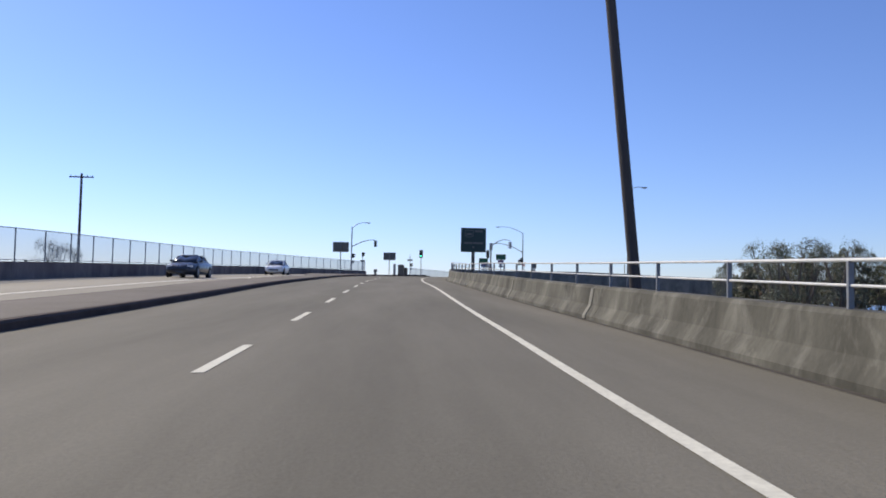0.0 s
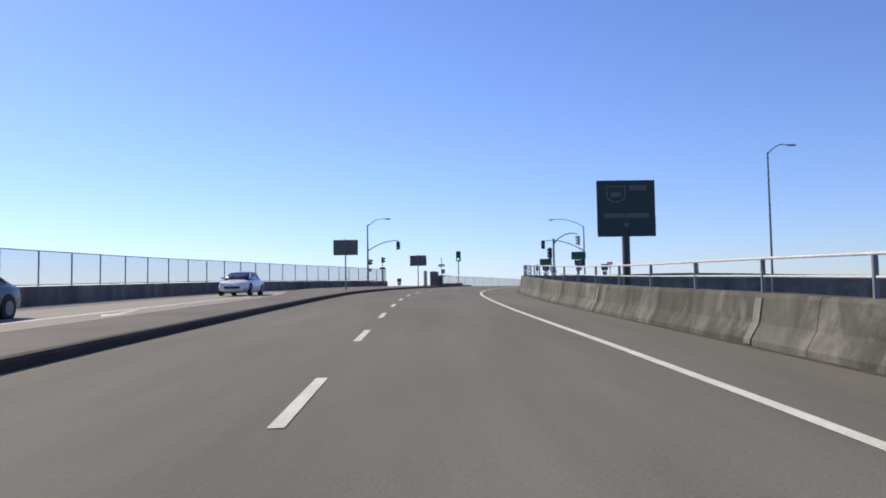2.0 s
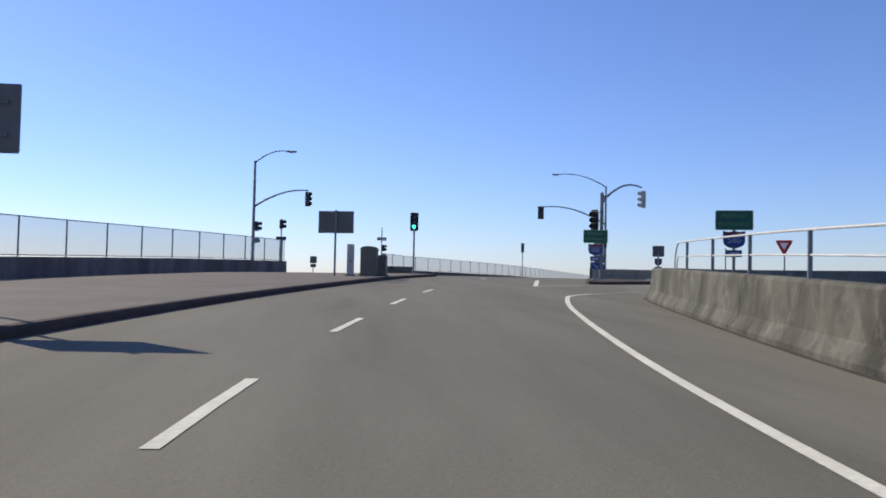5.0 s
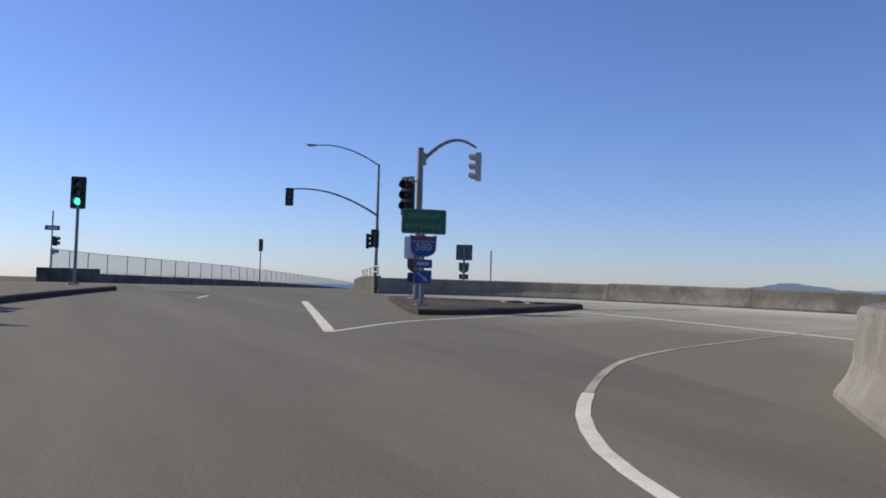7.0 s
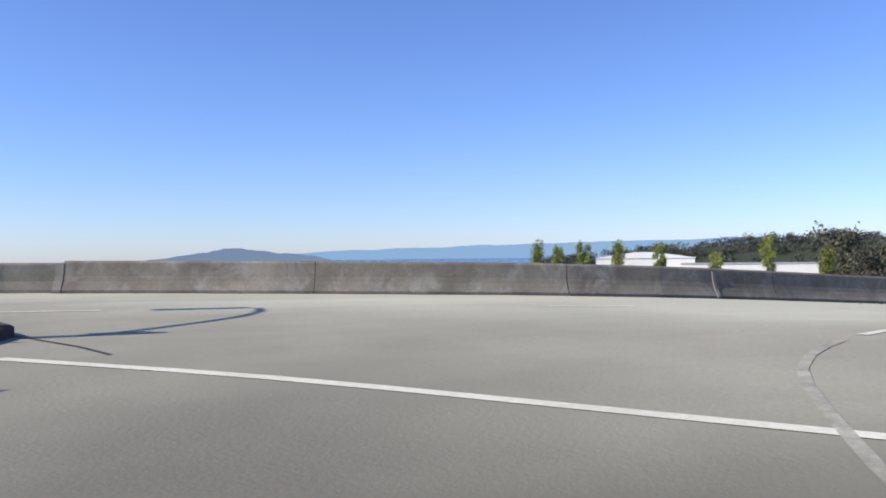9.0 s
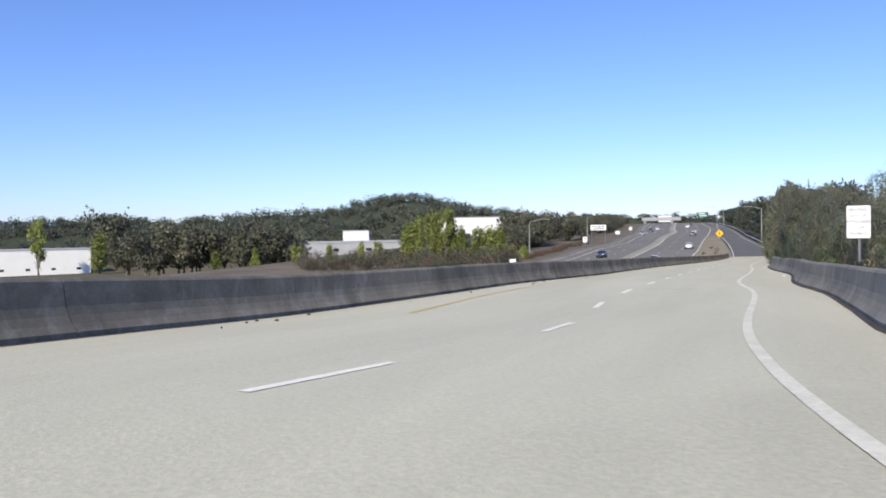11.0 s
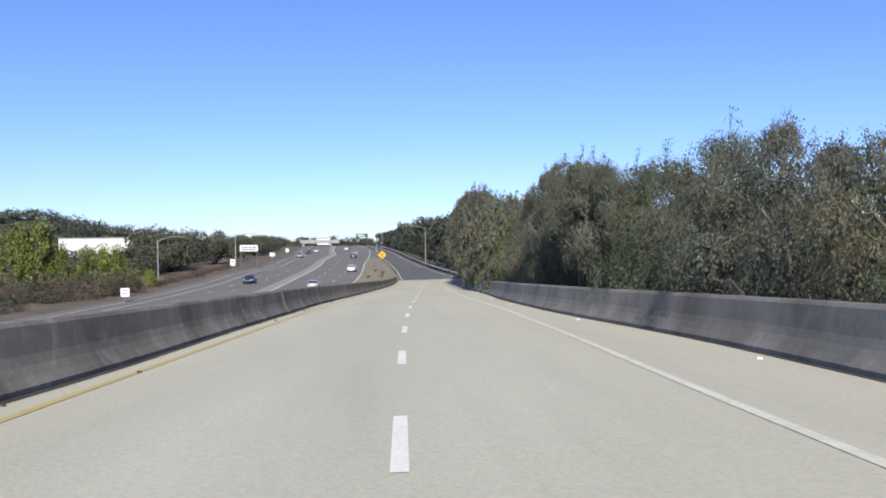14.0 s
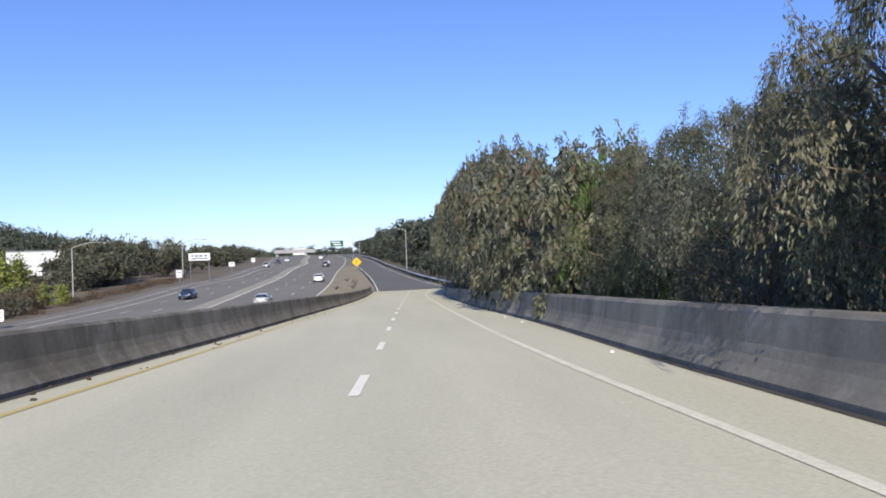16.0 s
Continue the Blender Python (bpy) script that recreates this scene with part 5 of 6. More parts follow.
def gum_tree(h, spread, low, seed, lobes, sprays, per, length, width, material, label):
    """A gum tree: leaning stems and pale limbs, and rounded lobes of foliage from which leafy twigs hang; low: where the crown begins."""
    rng = np.random.default_rng(seed)
    t = empty("gum_tree", pose(0, 0, 0))
    bm = bmesh.new()
    r0 = 0.012 * h
    forks = []
    for k in range(3):
        a = k * 2.1 + rng.uniform(-0.3, 0.3)
        top = Vector((math.cos(a) * spread * 0.4, math.sin(a) * spread * 0.4, h * (low + (1 - low) * rng.uniform(0.35, 0.6))))
        stem = [Vector((math.cos(a) * 0.12, math.sin(a) * 0.12, -0.3))]
        stem += [stem[0].lerp(top, u) + Vector((*rng.uniform(-0.14, 0.14, 2), 0)) for u in (0.3, 0.6, 0.8)] + [top]
        tube(bm, stem, r0, r0 * 0.5, 8)
        forks += stem[3:]
    leaves, young, old = ([], [], []), ([], [], []), ([], [], [])

    def strew(where, p, d, o):
        for a, v in zip(where, (p, d, o)):
            a.append(v)

    unit = lambda v: v / np.linalg.norm(v, axis=1)[:, None]
    down = np.array((0, 0, -1.0))
    for k in range(lobes):
        a = k * 2.4 + rng.uniform(-0.5, 0.5)
        f = (k + rng.uniform(0, 1)) / lobes
        z = h * (low + (1 - low) * (0.02 + 0.9 * f))
        rim = spread * float(np.interp(f, (0, 0.15, 0.4, 0.72, 1), (0.5, 0.78, 1.0, 0.85, 0.3)))
        rad = rim * rng.uniform(0.62, 1.0)
        c = np.array((math.cos(a) * rad, math.sin(a) * rad, z))
        size = spread * rng.uniform(0.19, 0.36) * (1.1 - 0.35 * f)
        base = min(forks, key=lambda q: (q - Vector(c)).length)
        mid = base.lerp(Vector(c), 0.5) + Vector((0, 0, 0.3))
        tube(bm, [base, mid, Vector(c)], r0 * 0.36, r0 * 0.1, 5)
        front = c[1] < 0.25 * spread  # the fuller side faces local -y
        many = sprays if front else max(3, sprays // 5)
        out = np.array((math.cos(a), math.sin(a), 0.25))
        v = unit(rng.normal(size=(many, 3)) + out * 0.75 + np.array((0, 0, 0.35)))
        start = c + v * size * rng.uniform(0.8, 1.06, (many, 1)) * np.array((1, 1, 0.85))
        hang = size * rng.uniform(0.25, 0.95, many)
        for q, o, ln in zip(start, v, hang):
            u = rng.random((per, 1))
            p = q + o * np.array((0.3, 0.3, 0.1)) * u * ln + down * u ** 1.4 * ln + rng.normal(size=(per, 3)) * 0.045
            d = unit(o * 0.3 + down * (0.5 + 0.7 * u) + rng.normal(size=(per, 3)) * 0.3)
            strew(young if f > 0.5 and o[2] > 0.1 and rng.random() < 0.25 else leaves, p, d, np.tile(o, (per, 1)))
        # the packed heart of the lobe
        n = (20 + 2 * sprays) // (1 if front else 3)
        v = unit(rng.normal(size=(n, 3)))
        strew(old, c + v * size * rng.uniform(0.45, 0.72, (n, 1)), unit(down + rng.normal(size=(n, 3)) * 0.6), v)
        # thin shoots above the crown
        if f > 0.62:
            for q in range(2):
                tip = c + np.array((*rng.uniform(-0.6, 0.6, 2) * size, size * rng.uniform(0.9, 1.7)))
                tube(bm, [Vector(c), Vector(c).lerp(Vector(tip), 0.6), Vector(tip)], 0.01, 0.003, 3)
                n = per * 2
                u = rng.random((n, 1))
                strew(leaves, c + (tip - c) * (0.45 + 0.55 * u) + rng.normal(size=(n, 3)) * (0.04 + 0.07 * (1 - u)), unit(down * 0.9 + rng.normal(size=(n, 3)) * 0.5), rng.normal(size=(n, 3)))
    # bare limbs reaching out of the crown
    for k in range(3):
        a = -1.57 + (k - 1) * 0.8 + rng.uniform(-0.25, 0.25)
        z = h * (low + (1 - low) * rng.uniform(0.12, 0.35))
        o = Vector((math.cos(a), math.sin(a), 0)) * spread
        e = o * 0.98 + Vector((rng.uniform(-0.5, 0.5), 0, z + rng.uniform(0.5, 1.1)))
        tube(bm, [o * 0.15 + Vector((0, 0, z - 0.6)), o * 0.6 + Vector((0, 0, z - 0.1)), o * 0.9 + Vector((0.1, 0, z + 0.25)), e], 0.03, 0.01, 6)
        tube(bm, [o * 0.75 + Vector((0.03, 0, z + 0.07)), o * 0.95 + Vector((0.35, 0, z + 0.3)), o * 0.99 + Vector((0.55, 0, z + 0.75))], 0.016, 0.005, 5)
    part("trunk", bm, BARK, t)
    for name, (P, D, O), k, mat in (("crown", leaves, 1.0, material), ("young_foliage", young, 0.9, LEAF_YOUNG), ("inner_foliage", old, 1.6, material)):
        P, D, O = np.concatenate(P), np.concatenate(D), np.concatenate(O)
        n = len(P)
        side = unit(np.cross(D, unit(O + rng.normal(size=(n, 3)) * 0.55)))
        w = width * k * (1.6 if k > 1 else 1)
        new(name, leaf_quads(name, P, D, side, np.cross(side, D), length * k * rng.uniform(0.6, 1.4, (n, 1)), w * rng.uniform(0.6, 1.4, (n, 1)), mat)).parent = t
    return tagged(t, label, "tree")


def tree(name, h, spread, clear, kind, seed, leaves, length, width, material, label, droop=0.5, fine=False):
    """A tree: a bent trunk with forking limbs, and a crown of leafy clumps at the limbs' ends."""
    rng = random.Random(seed)
    t = empty(name, pose(0, 0, 0))
    bm = bmesh.new()
    lean = Vector((rng.uniform(-0.12, 0.12), rng.uniform(-0.12, 0.12), 1))
    trunk = [Vector((0, 0, -0.3))]
    fork = h * clear
    for k in range(1, 5):
        trunk.append(Vector((lean.x * fork * k / 4 + rng.uniform(-0.08, 0.08), lean.y * fork * k / 4 + rng.uniform(-0.08, 0.08), fork * k / 4)))
    r0 = 0.035 * h * (0.75 if kind == "poplar" else 1)
    tube(bm, trunk, r0, r0 * 0.65, 9)
    ends = []
    n_l = {"poplar": 12, "euc": 15}.get(kind, 10)
    for k in range(n_l):
        a = k * 2.4 + rng.uniform(-0.4, 0.4)
        f = (k + 0.5) / n_l
        if kind == "poplar":
            tip = Vector((math.cos(a) * spread * (1 - f) * 0.8, math.sin(a) * spread * (1 - f) * 0.8, fork + (h - fork) * (0.1 + 0.9 * f)))
        elif kind == "euc":
            rad = spread * rng.uniform(0.25, 1.0)
            tip = Vector((math.cos(a) * rad, math.sin(a) * rad, h * rng.uniform(0.5, 0.97) - 0.1 * rad))
        else:
            rad = spread * rng.uniform(0.3, 0.95)
            tip = Vector((math.cos(a) * rad, math.sin(a) * rad, h * rng.uniform(0.38, 0.92) - 0.18 * rad))
        base = trunk[-1].lerp(trunk[2], rng.uniform(0, 0.5))
        mid = base.lerp(tip, 0.5) + Vector((rng.uniform(-0.3, 0.3), rng.uniform(-0.3, 0.3), rng.uniform(0.1, 0.5)))
        tube(bm, [base, base.lerp(mid, 0.5) + Vector((0, 0, 0.1)), mid, mid.lerp(tip, 0.6), tip] if fine else [base, mid, tip], r0 * 0.45, r0 * 0.08, 6 if fine else 4)
        ends.append((tip, mid))
        for q in range(2):
            t2 = tip + Vector((rng.uniform(-1, 1), rng.uniform(-1, 1), rng.uniform(-0.4, 0.9))) * spread * 0.35
            if fine:
                tube(bm, [mid, mid.lerp(t2, 0.5) + Vector((0, 0, 0.15)), t2], r0 * 0.2, r0 * 0.05, 5)
            ends.append((t2, mid))
    part("trunk", bm, BARK, t)
    clumps = []
    per = leaves // (len(ends) + 2)
    for tip, mid in ends:
        if kind == "poplar":
            s = spread * rng.uniform(0.22, 0.62)
            clumps.append((tip.x, tip.y, tip.z, s, s, s * 1.7, per))
        else:
            s = spread * (rng.uniform(0.17, 0.34) if kind == "euc" else rng.uniform(0.26, 0.44))
            clumps.append((tip.x, tip.y, tip.z - 0.1, s, s, s * rng.uniform(0.75, 1.25), int(per * rng.uniform(0.6, 1.1))))
            if kind == "euc":
                # hanging foliage further in along the limb
                m_ = mid.lerp(tip, rng.uniform(-0.2, 0.5))
                clumps.append((m_.x * 1.25, m_.y * 1.25, m_.z - 0.06 * h, s * 0.95, s * 0.95, s * 1.5, int(per * 0.5)))
    clumps.append((0, 0, fork + (h - fork) * 0.35, spread * 0.5, spread * 0.5, (h - fork) * 0.3, per * 2))
    me = leaf_mesh("crown", clumps, length, width, droop, seed, material)
    c = new("crown", me)
    c.parent = t
    return tagged(t, label, "tree")


def plant(proto, places, group):
    """Copies of a tree at (x, y, base, height, radius, turn)."""
    crown = [c for c in proto.children if c.name.startswith("crown")][0].data
    co = np.empty(len(crown.vertices) * 3)
    crown.vertices.foreach_get("co", co)
    co = co.reshape(-1, 3)
    top = np.percentile(co[:, 2], 99.5)
    rad = np.percentile(np.hypot(co[:, 0], co[:, 1]), 95)
    for x, y, z, h, r, turn in places:
        o = copy_thing(proto, Matrix.Translation((x, y, z)) @ Matrix.Rotation(turn, 4, "Z") @ Matrix.Diagonal((r / rad, r / rad, h / top, 1)))
        tagged(o, group=group)


def discard(proto):
    for o in (*proto.children_recursive, proto):
        bpy.data.objects.remove(o)


rng = random.Random(5)
turn = lambda: rng.uniform(0, 6.28)
# gum trees behind the ramp barrier
GUM = "tall grey-green gum tree with drooping leaves and pale limbs"
EUC = [gum_tree(10, 2.6, 0.58, 11 + k, 28, 70, 23, 0.08, 0.02, leaf, GUM) for k, leaf in enumerate((LEAF_EUC, LEAF_OLIVE, LEAF_GREEN))]
EUC_TALL = gum_tree(10, 2.6, 0.63, 17, 32, 80, 24, 0.085, 0.021, LEAF_EUC, GUM)
EUC_FAR = [gum_tree(10, 3.2, 0.36, 21 + k, 30, 15, 9, 0.24, 0.08, leaf, "tall grey-green gum tree with drooping leaves") for k, leaf in enumerate((LEAF_EUC, LEAF_OLIVE))]
LUSH = gum_tree(6, 2.0, 0.45, 29, 26, 26, 14, 0.13, 0.06, LEAF_LUSH, "bright green young tree among the gum trees")
SHRUB = tree("shrub", 8, 1.7, 0.2, "oak", 31, 4600, 0.11, 0.045, LEAF_EUC, "dense grey-green roadside shrub", 0.6)
DRY = tree("shrub", 8, 1.6, 0.2, "oak", 32, 3400, 0.12, 0.05, LEAF_DRY, "dry brown roadside shrub", 0.4)
SHRUB_FAR = tree("shrub", 4, 2.4, 0.15, "oak", 33, 620, 0.34, 0.2, LEAF_OAK, "dark green bush beside the freeway", 0.3)
DRY_FAR = tree("shrub", 3, 2.2, 0.15, "oak", 34, 520, 0.34, 0.16, LEAF_DRY, "dry brown bush beside the freeway", 0.3)
inner = [q for q in smooth_path(RIGHT_LINE[::4], 1.0) if q[0] > 42]
sb = along(inner)


def bank(s, off):
    q = between(inner, s, s + 1.0)
    d = (q[-1] - q[0]) / np.linalg.norm(q[-1] - q[0])
    return q[0] + np.array((d[1], -d[0])) * off


tops = lambda x: float(np.interp(x, (41.9, 44.9, 48.9, 50.4, 52.2, 53.4, 58.5, 62.9, 64.4, 66.9, 68.9, 70.9, 73.5, 75.6, 78.9, 82.4, 84.9, 87.9, 95.9, 103.9, 127.9, 157.9), (2.7, 3.0, 4.2, 4.6, 3.2, 2.6, 3.6, 3.4, 3.7, 3.8, 3.6, 3.5, 3.5, 3.4, 2.8, 3.3, 3.8, 4.2, 5.9, 7.1, 8.5, 9.3)))
for k, s in enumerate(np.arange(4, sb[-1] - 3, 2.9)):
    q = bank(s, 2.6 + rng.uniform(-0.3, 0.4) - 0.9 * smoothstep(78, 90, between(inner, s, s + 1.0)[0][0]))
    q = q - np.array((0.95, 0.95)) * ((q[0] < 53) + (abs(q[0] - 46.4) < 3))
    near = q[0] < 82
    top = tops(q[0]) + rng.uniform(-0.6, 0.15)
    if 63 < q[0] < 71:
        continue
    plant(EUC[(k * 2 + k // 4) % 3] if near else EUC_FAR[k % 2], [(q[0], q[1], -5.9, top + 5.9, (rng.uniform(2.4, 2.8) if near else rng.uniform(2.7, 3.1)), 2.34 + rng.uniform(-0.6, 0.6))], "gum trees along the ramp")
plant(EUC_TALL, [(70.7, 63.7, -5.9, 10.4, 2.5, 2.2), (69.1, 65.1, -5.9, 10.1, 2.3, 2.0), (67.5, 66.4, -5.9, 9.8, 2.3, 2.8), (66.8, 63.8, -5.9, 9.7, 2.8, 2.4)], "gum trees along the ramp")
for k, s in enumerate(np.arange(7, sb[-1] - 3, 4.4)):
    q = bank(s, 7.0 + rng.uniform(-0.6, 1.2))
    top = tops(q[0]) + rng.uniform(-0.9, 0.3)
    plant(EUC_FAR[k % 2], [(q[0], q[1], -5.9, top + 5.9, rng.uniform(2.8, 3.6), turn())], "gum trees along the ramp")
q = bank(float(np.interp(83.5, [v[0] for v in inner], sb)), 1.9)
plant(LUSH, [(q[0], q[1], -5.9, 8.9, 1.7, 0.4)], "gum trees along the ramp")
for s in np.arange(4, sb[-1] - 3, 6.1):
    q = bank(s, 2.3 + rng.uniform(-0.1, 0.4))
    if 62 < q[0] < 71:
        continue
    q = q - np.array((0.6, 0.6)) * ((q[0] < 53) + 2 * (abs(q[0] - 46.4) < 3))
    top = height(q[0], q[1]) + 1.0 + rng.uniform(-0.4, 0.9)
    plant(SHRUB if rng.random() < 0.65 else DRY, [(q[0], q[1], -5.9, top + 5.9, rng.uniform(1.0, 1.25), turn())], "shrubs along the ramp")
# more woods to the right, ahead along the merge lane and behind the bank
WOODS = [tree("gum_tree", 10, 3.4, 0.2, "oak", 41 + k, 1900, 0.6, 0.42, LEAF_FAR, "grey-green gum tree in the woods beside the road", 0.5) for k in range(2)]
for k in range(84):
    t = (k + rng.random()) / 84
    x, y = 158 + 330 * t, -34 - 287 * t
    o = rng.uniform(2.0, 15)
    zb = freeway_z(x, y) - 1.0
    plant(WOODS[k % 2], [(x - 0.7 * o, y - 0.72 * o, zb, 10.8 + 2.5 * t + rng.uniform(-2.2, 1.2) - zb, rng.uniform(4.5, 6.5), turn())], "woods beside the merge lane")
for k in range(30):
    t = (k + rng.random()) / 30
    plant(WOODS[k % 2], [(158 + 160 * t, -34 - 137 * t, freeway_z(158 + 160 * t, -34 - 137 * t) - 0.6, rng.uniform(3.0, 5.5), rng.uniform(2.5, 3.6), turn())], "bushes behind the guardrail")
for k in range(16):
    t = k / 16
    q = bank(sb[-1] * 0.35 + t * (sb[-1] * 0.65 - 8), rng.uniform(14, 26))
    plant(EUC_FAR[k % 2], [(q[0], q[1], -5.9, rng.uniform(8.5, 11.5), rng.uniform(3.5, 5), turn())], "woods behind the gum trees")

plant(DRY, [(x_, y_, freeway_z(x_, y_) - 0.05, h_, 0.8, h_ * 5) for x_, y_, h_ in ((161, -11.5, 0.9), (168, -18.5, 1.1), (163, -10, 0.6), (178, -26, 0.7))], "dry bushes in the gore")
# poplars and oaks on the far side of the freeway
POP = [tree("poplar", 10, 2.2, 0.1, "poplar", 51 + k, 2800, 0.45, 0.3, LEAF_POP, "slender yellow-green poplar tree", 0.35) for k in range(2)]
AUTUMN = tree("poplar", 10, 2.6, 0.12, "oak", 55, 2400, 0.45, 0.3, LEAF_POP, "loose yellow-brown poplar tree", 0.35)
OAK = [tree("oak_tree", 10, 5.0, 0.08, "oak", 61 + k, 2000, 0.62, 0.48, LEAF_OAK, "broad dark green oak tree", 0.3) for k in range(2)]
for k, (x, y, top) in enumerate(((198, 55, -0.4), (197, 51.5, -0.2), (194.6, 45.4, 3.6), (193.7, 42.9, 5.2), (192.8, 40.7, 5.7), (194.3, 43.7, 4.3), (192.5, 39.4, 6.2), (191.2, 37.3, 6.9), (192.4, 35.4, 6.0), (189.9, 34.3, 2.9), (188.3, 30.9, 2.5), (187.5, 28.4, 2.7), (186.3, 26.5, 2.4), (184.9, 24.1, -1.5), (183.7, 21.9, -1.8), (202, 61, -0.6), (205, 68, -0.8), (209, 76, -1.1), (213, 84, -1.6))):
    plant(AUTUMN if k % 3 == 1 else POP[k % 2], [(x, y, -6.3, top + 6.3, rng.uniform(1.4, 2.0) if top > 0 else 1.2, turn())], "poplars beside the freeway")
for k in range(34):
    t = (k + rng.random()) / 34
    plant(DRY_FAR if k % 3 == 0 else SHRUB_FAR, [(184 + 24 * t + rng.uniform(-1, 6), 21 + 44 * t + rng.uniform(-3, 3), -6.4, rng.uniform(1.8, 3.8), rng.uniform(1.6, 2.6), turn())], "bushes under the poplars")
for k in range(80):
    t = (k + rng.random()) / 80
    x, y = 131 + 33 * t + rng.uniform(0, 12), 80 - 42 * t + rng.uniform(0, 10)
    plant(DRY_FAR if k % 4 == 1 else SHRUB_FAR, [(x, y, freeway_z(x, y) - 0.5, rng.uniform(1.0, 2.3) + 0.4 * (1 - t), rng.uniform(1.3, 2.2), turn())], "bushes under the poplars")
for k in range(70):
    t = (k + rng.random()) / 70
    o = rng.uniform(0, 22)
    x, y = 160 + 17 * t + 0.87 * o, 35 + 40 * t - 0.3 * o
    zb = freeway_z(x, y) - 0.5
    plant(DRY_FAR if k % 4 == 0 else SHRUB_FAR, [(x, y, zb, rng.uniform(1.6, 3.0) + 0.07 * o, rng.uniform(1.4, 2.4), turn())], "bushes under the poplars")
for k in range(44):
    t = (k + rng.random()) / 44
    x, y = 166 + 62 * t + rng.uniform(0, 3), 35 - 62 * t + rng.uniform(0, 4)
    plant(DRY_FAR, [(x, y, freeway_z(x, y) - 0.3, rng.uniform(0.6, 1.7), rng.uniform(1.0, 1.9), turn())], "dry bushes on the freeway verge")
for k in range(110):
    t = 1.15 * (k + rng.random()) / 110
    q = np.array((np.interp(t, (0, 0.12, 0.35, 0.6, 1.15), (192, 211, 245, 318, 520)), np.interp(t, (0, 0.12, 0.35, 0.6, 1.15), (29, 8, -32, -100, -258))))
    o = rng.uniform(0, 24)
    x, y = q[0] + 0.66 * o, q[1] + 0.75 * o
    zb = freeway_z(x, y) - 0.6
    top = float(np.interp(t, (0, 0.08, 0.14, 0.19, 0.24, 0.3, 0.4, 0.6, 1.15), (1.0, 2.2, 2.9, 4.8, 6.4, 7.2, 7.0, 7.4, 12.0))) + (0.045 if t > 0.25 else -0.12) * o + rng.uniform(-2.4, 0.5)
    plant(OAK[k % 2], [(x, y, zb, max(2.5, top - zb), rng.uniform(3.2, 5.2), turn())], "oaks beside the freeway")
for k in range(24):
    plant(OAK[k % 2], [(300 + rng.uniform(-8, 18), 40 + 60 * (k + rng.random()) / 24, -10.5, rng.uniform(11.5, 17.8), rng.uniform(4.5, 7.0), turn())], "oaks before the warehouses")
for k, (x, y, top) in enumerate(((381, 229, 8.1), (384, 220, 6.0), (387, 208.6, 7.5), (391, 193, 7.9), (394.6, 174, 6.8), (399, 128, 9.3), (399.6, 105, 3.9), (396, 150, 2.0))):
    plant(AUTUMN if k % 3 else POP[0], [(x, y, -14.6, top + 14.6, 3.6, turn())], "trees before the warehouses")
for k in range(16):
    t = (k + rng.random()) / 16
    plant(OAK[k % 2], [(498 + 46 * t, 392 - 84 * t, -16.8, rng.uniform(7.5, 12.5) - 2.5 * t, rng.uniform(2.5, 5), turn())], "trees on the shore")
plant(OAK[0], [(540, 98, -17, 35, 13, turn())], "trees before the warehouses")
# trees behind the chain-link fence
plant(OAK[0], [(-33, 88, -6.2, 6.6, 4, turn()), (-37, 92, -6.2, 7.2, 4.5, turn()), (-29, 96, -6.2, 6.4, 3.5, turn())], "trees behind the fence")
plant(SHRUB, [(-22.3, 74, -6.2, 8.3, 1.5, turn()), (-24, 76, -6.2, 8.8, 1.8, turn()), (-23, 75, -6.2, 8.0, 1.6, turn())], "trees behind the fence")
plant(SHRUB, [(39.5, 76, -6.2, 10.0, 2.6, turn()), (41.5, 74.4, -6.2, 10.3, 2.8, turn()), (41, 78.5, -6.2, 10.4, 2.4, turn()), (44, 73, -6.2, 10.2, 2.8, turn()), (42.5, 76.5, -6.2, 10.1, 2.6, turn())], "trees below the overpass")
for o in (AUTUMN, LUSH, SHRUB_FAR, DRY_FAR, *WOODS, *EUC, EUC_TALL, *EUC_FAR, SHRUB, DRY, *POP, *OAK):
    discard(o)


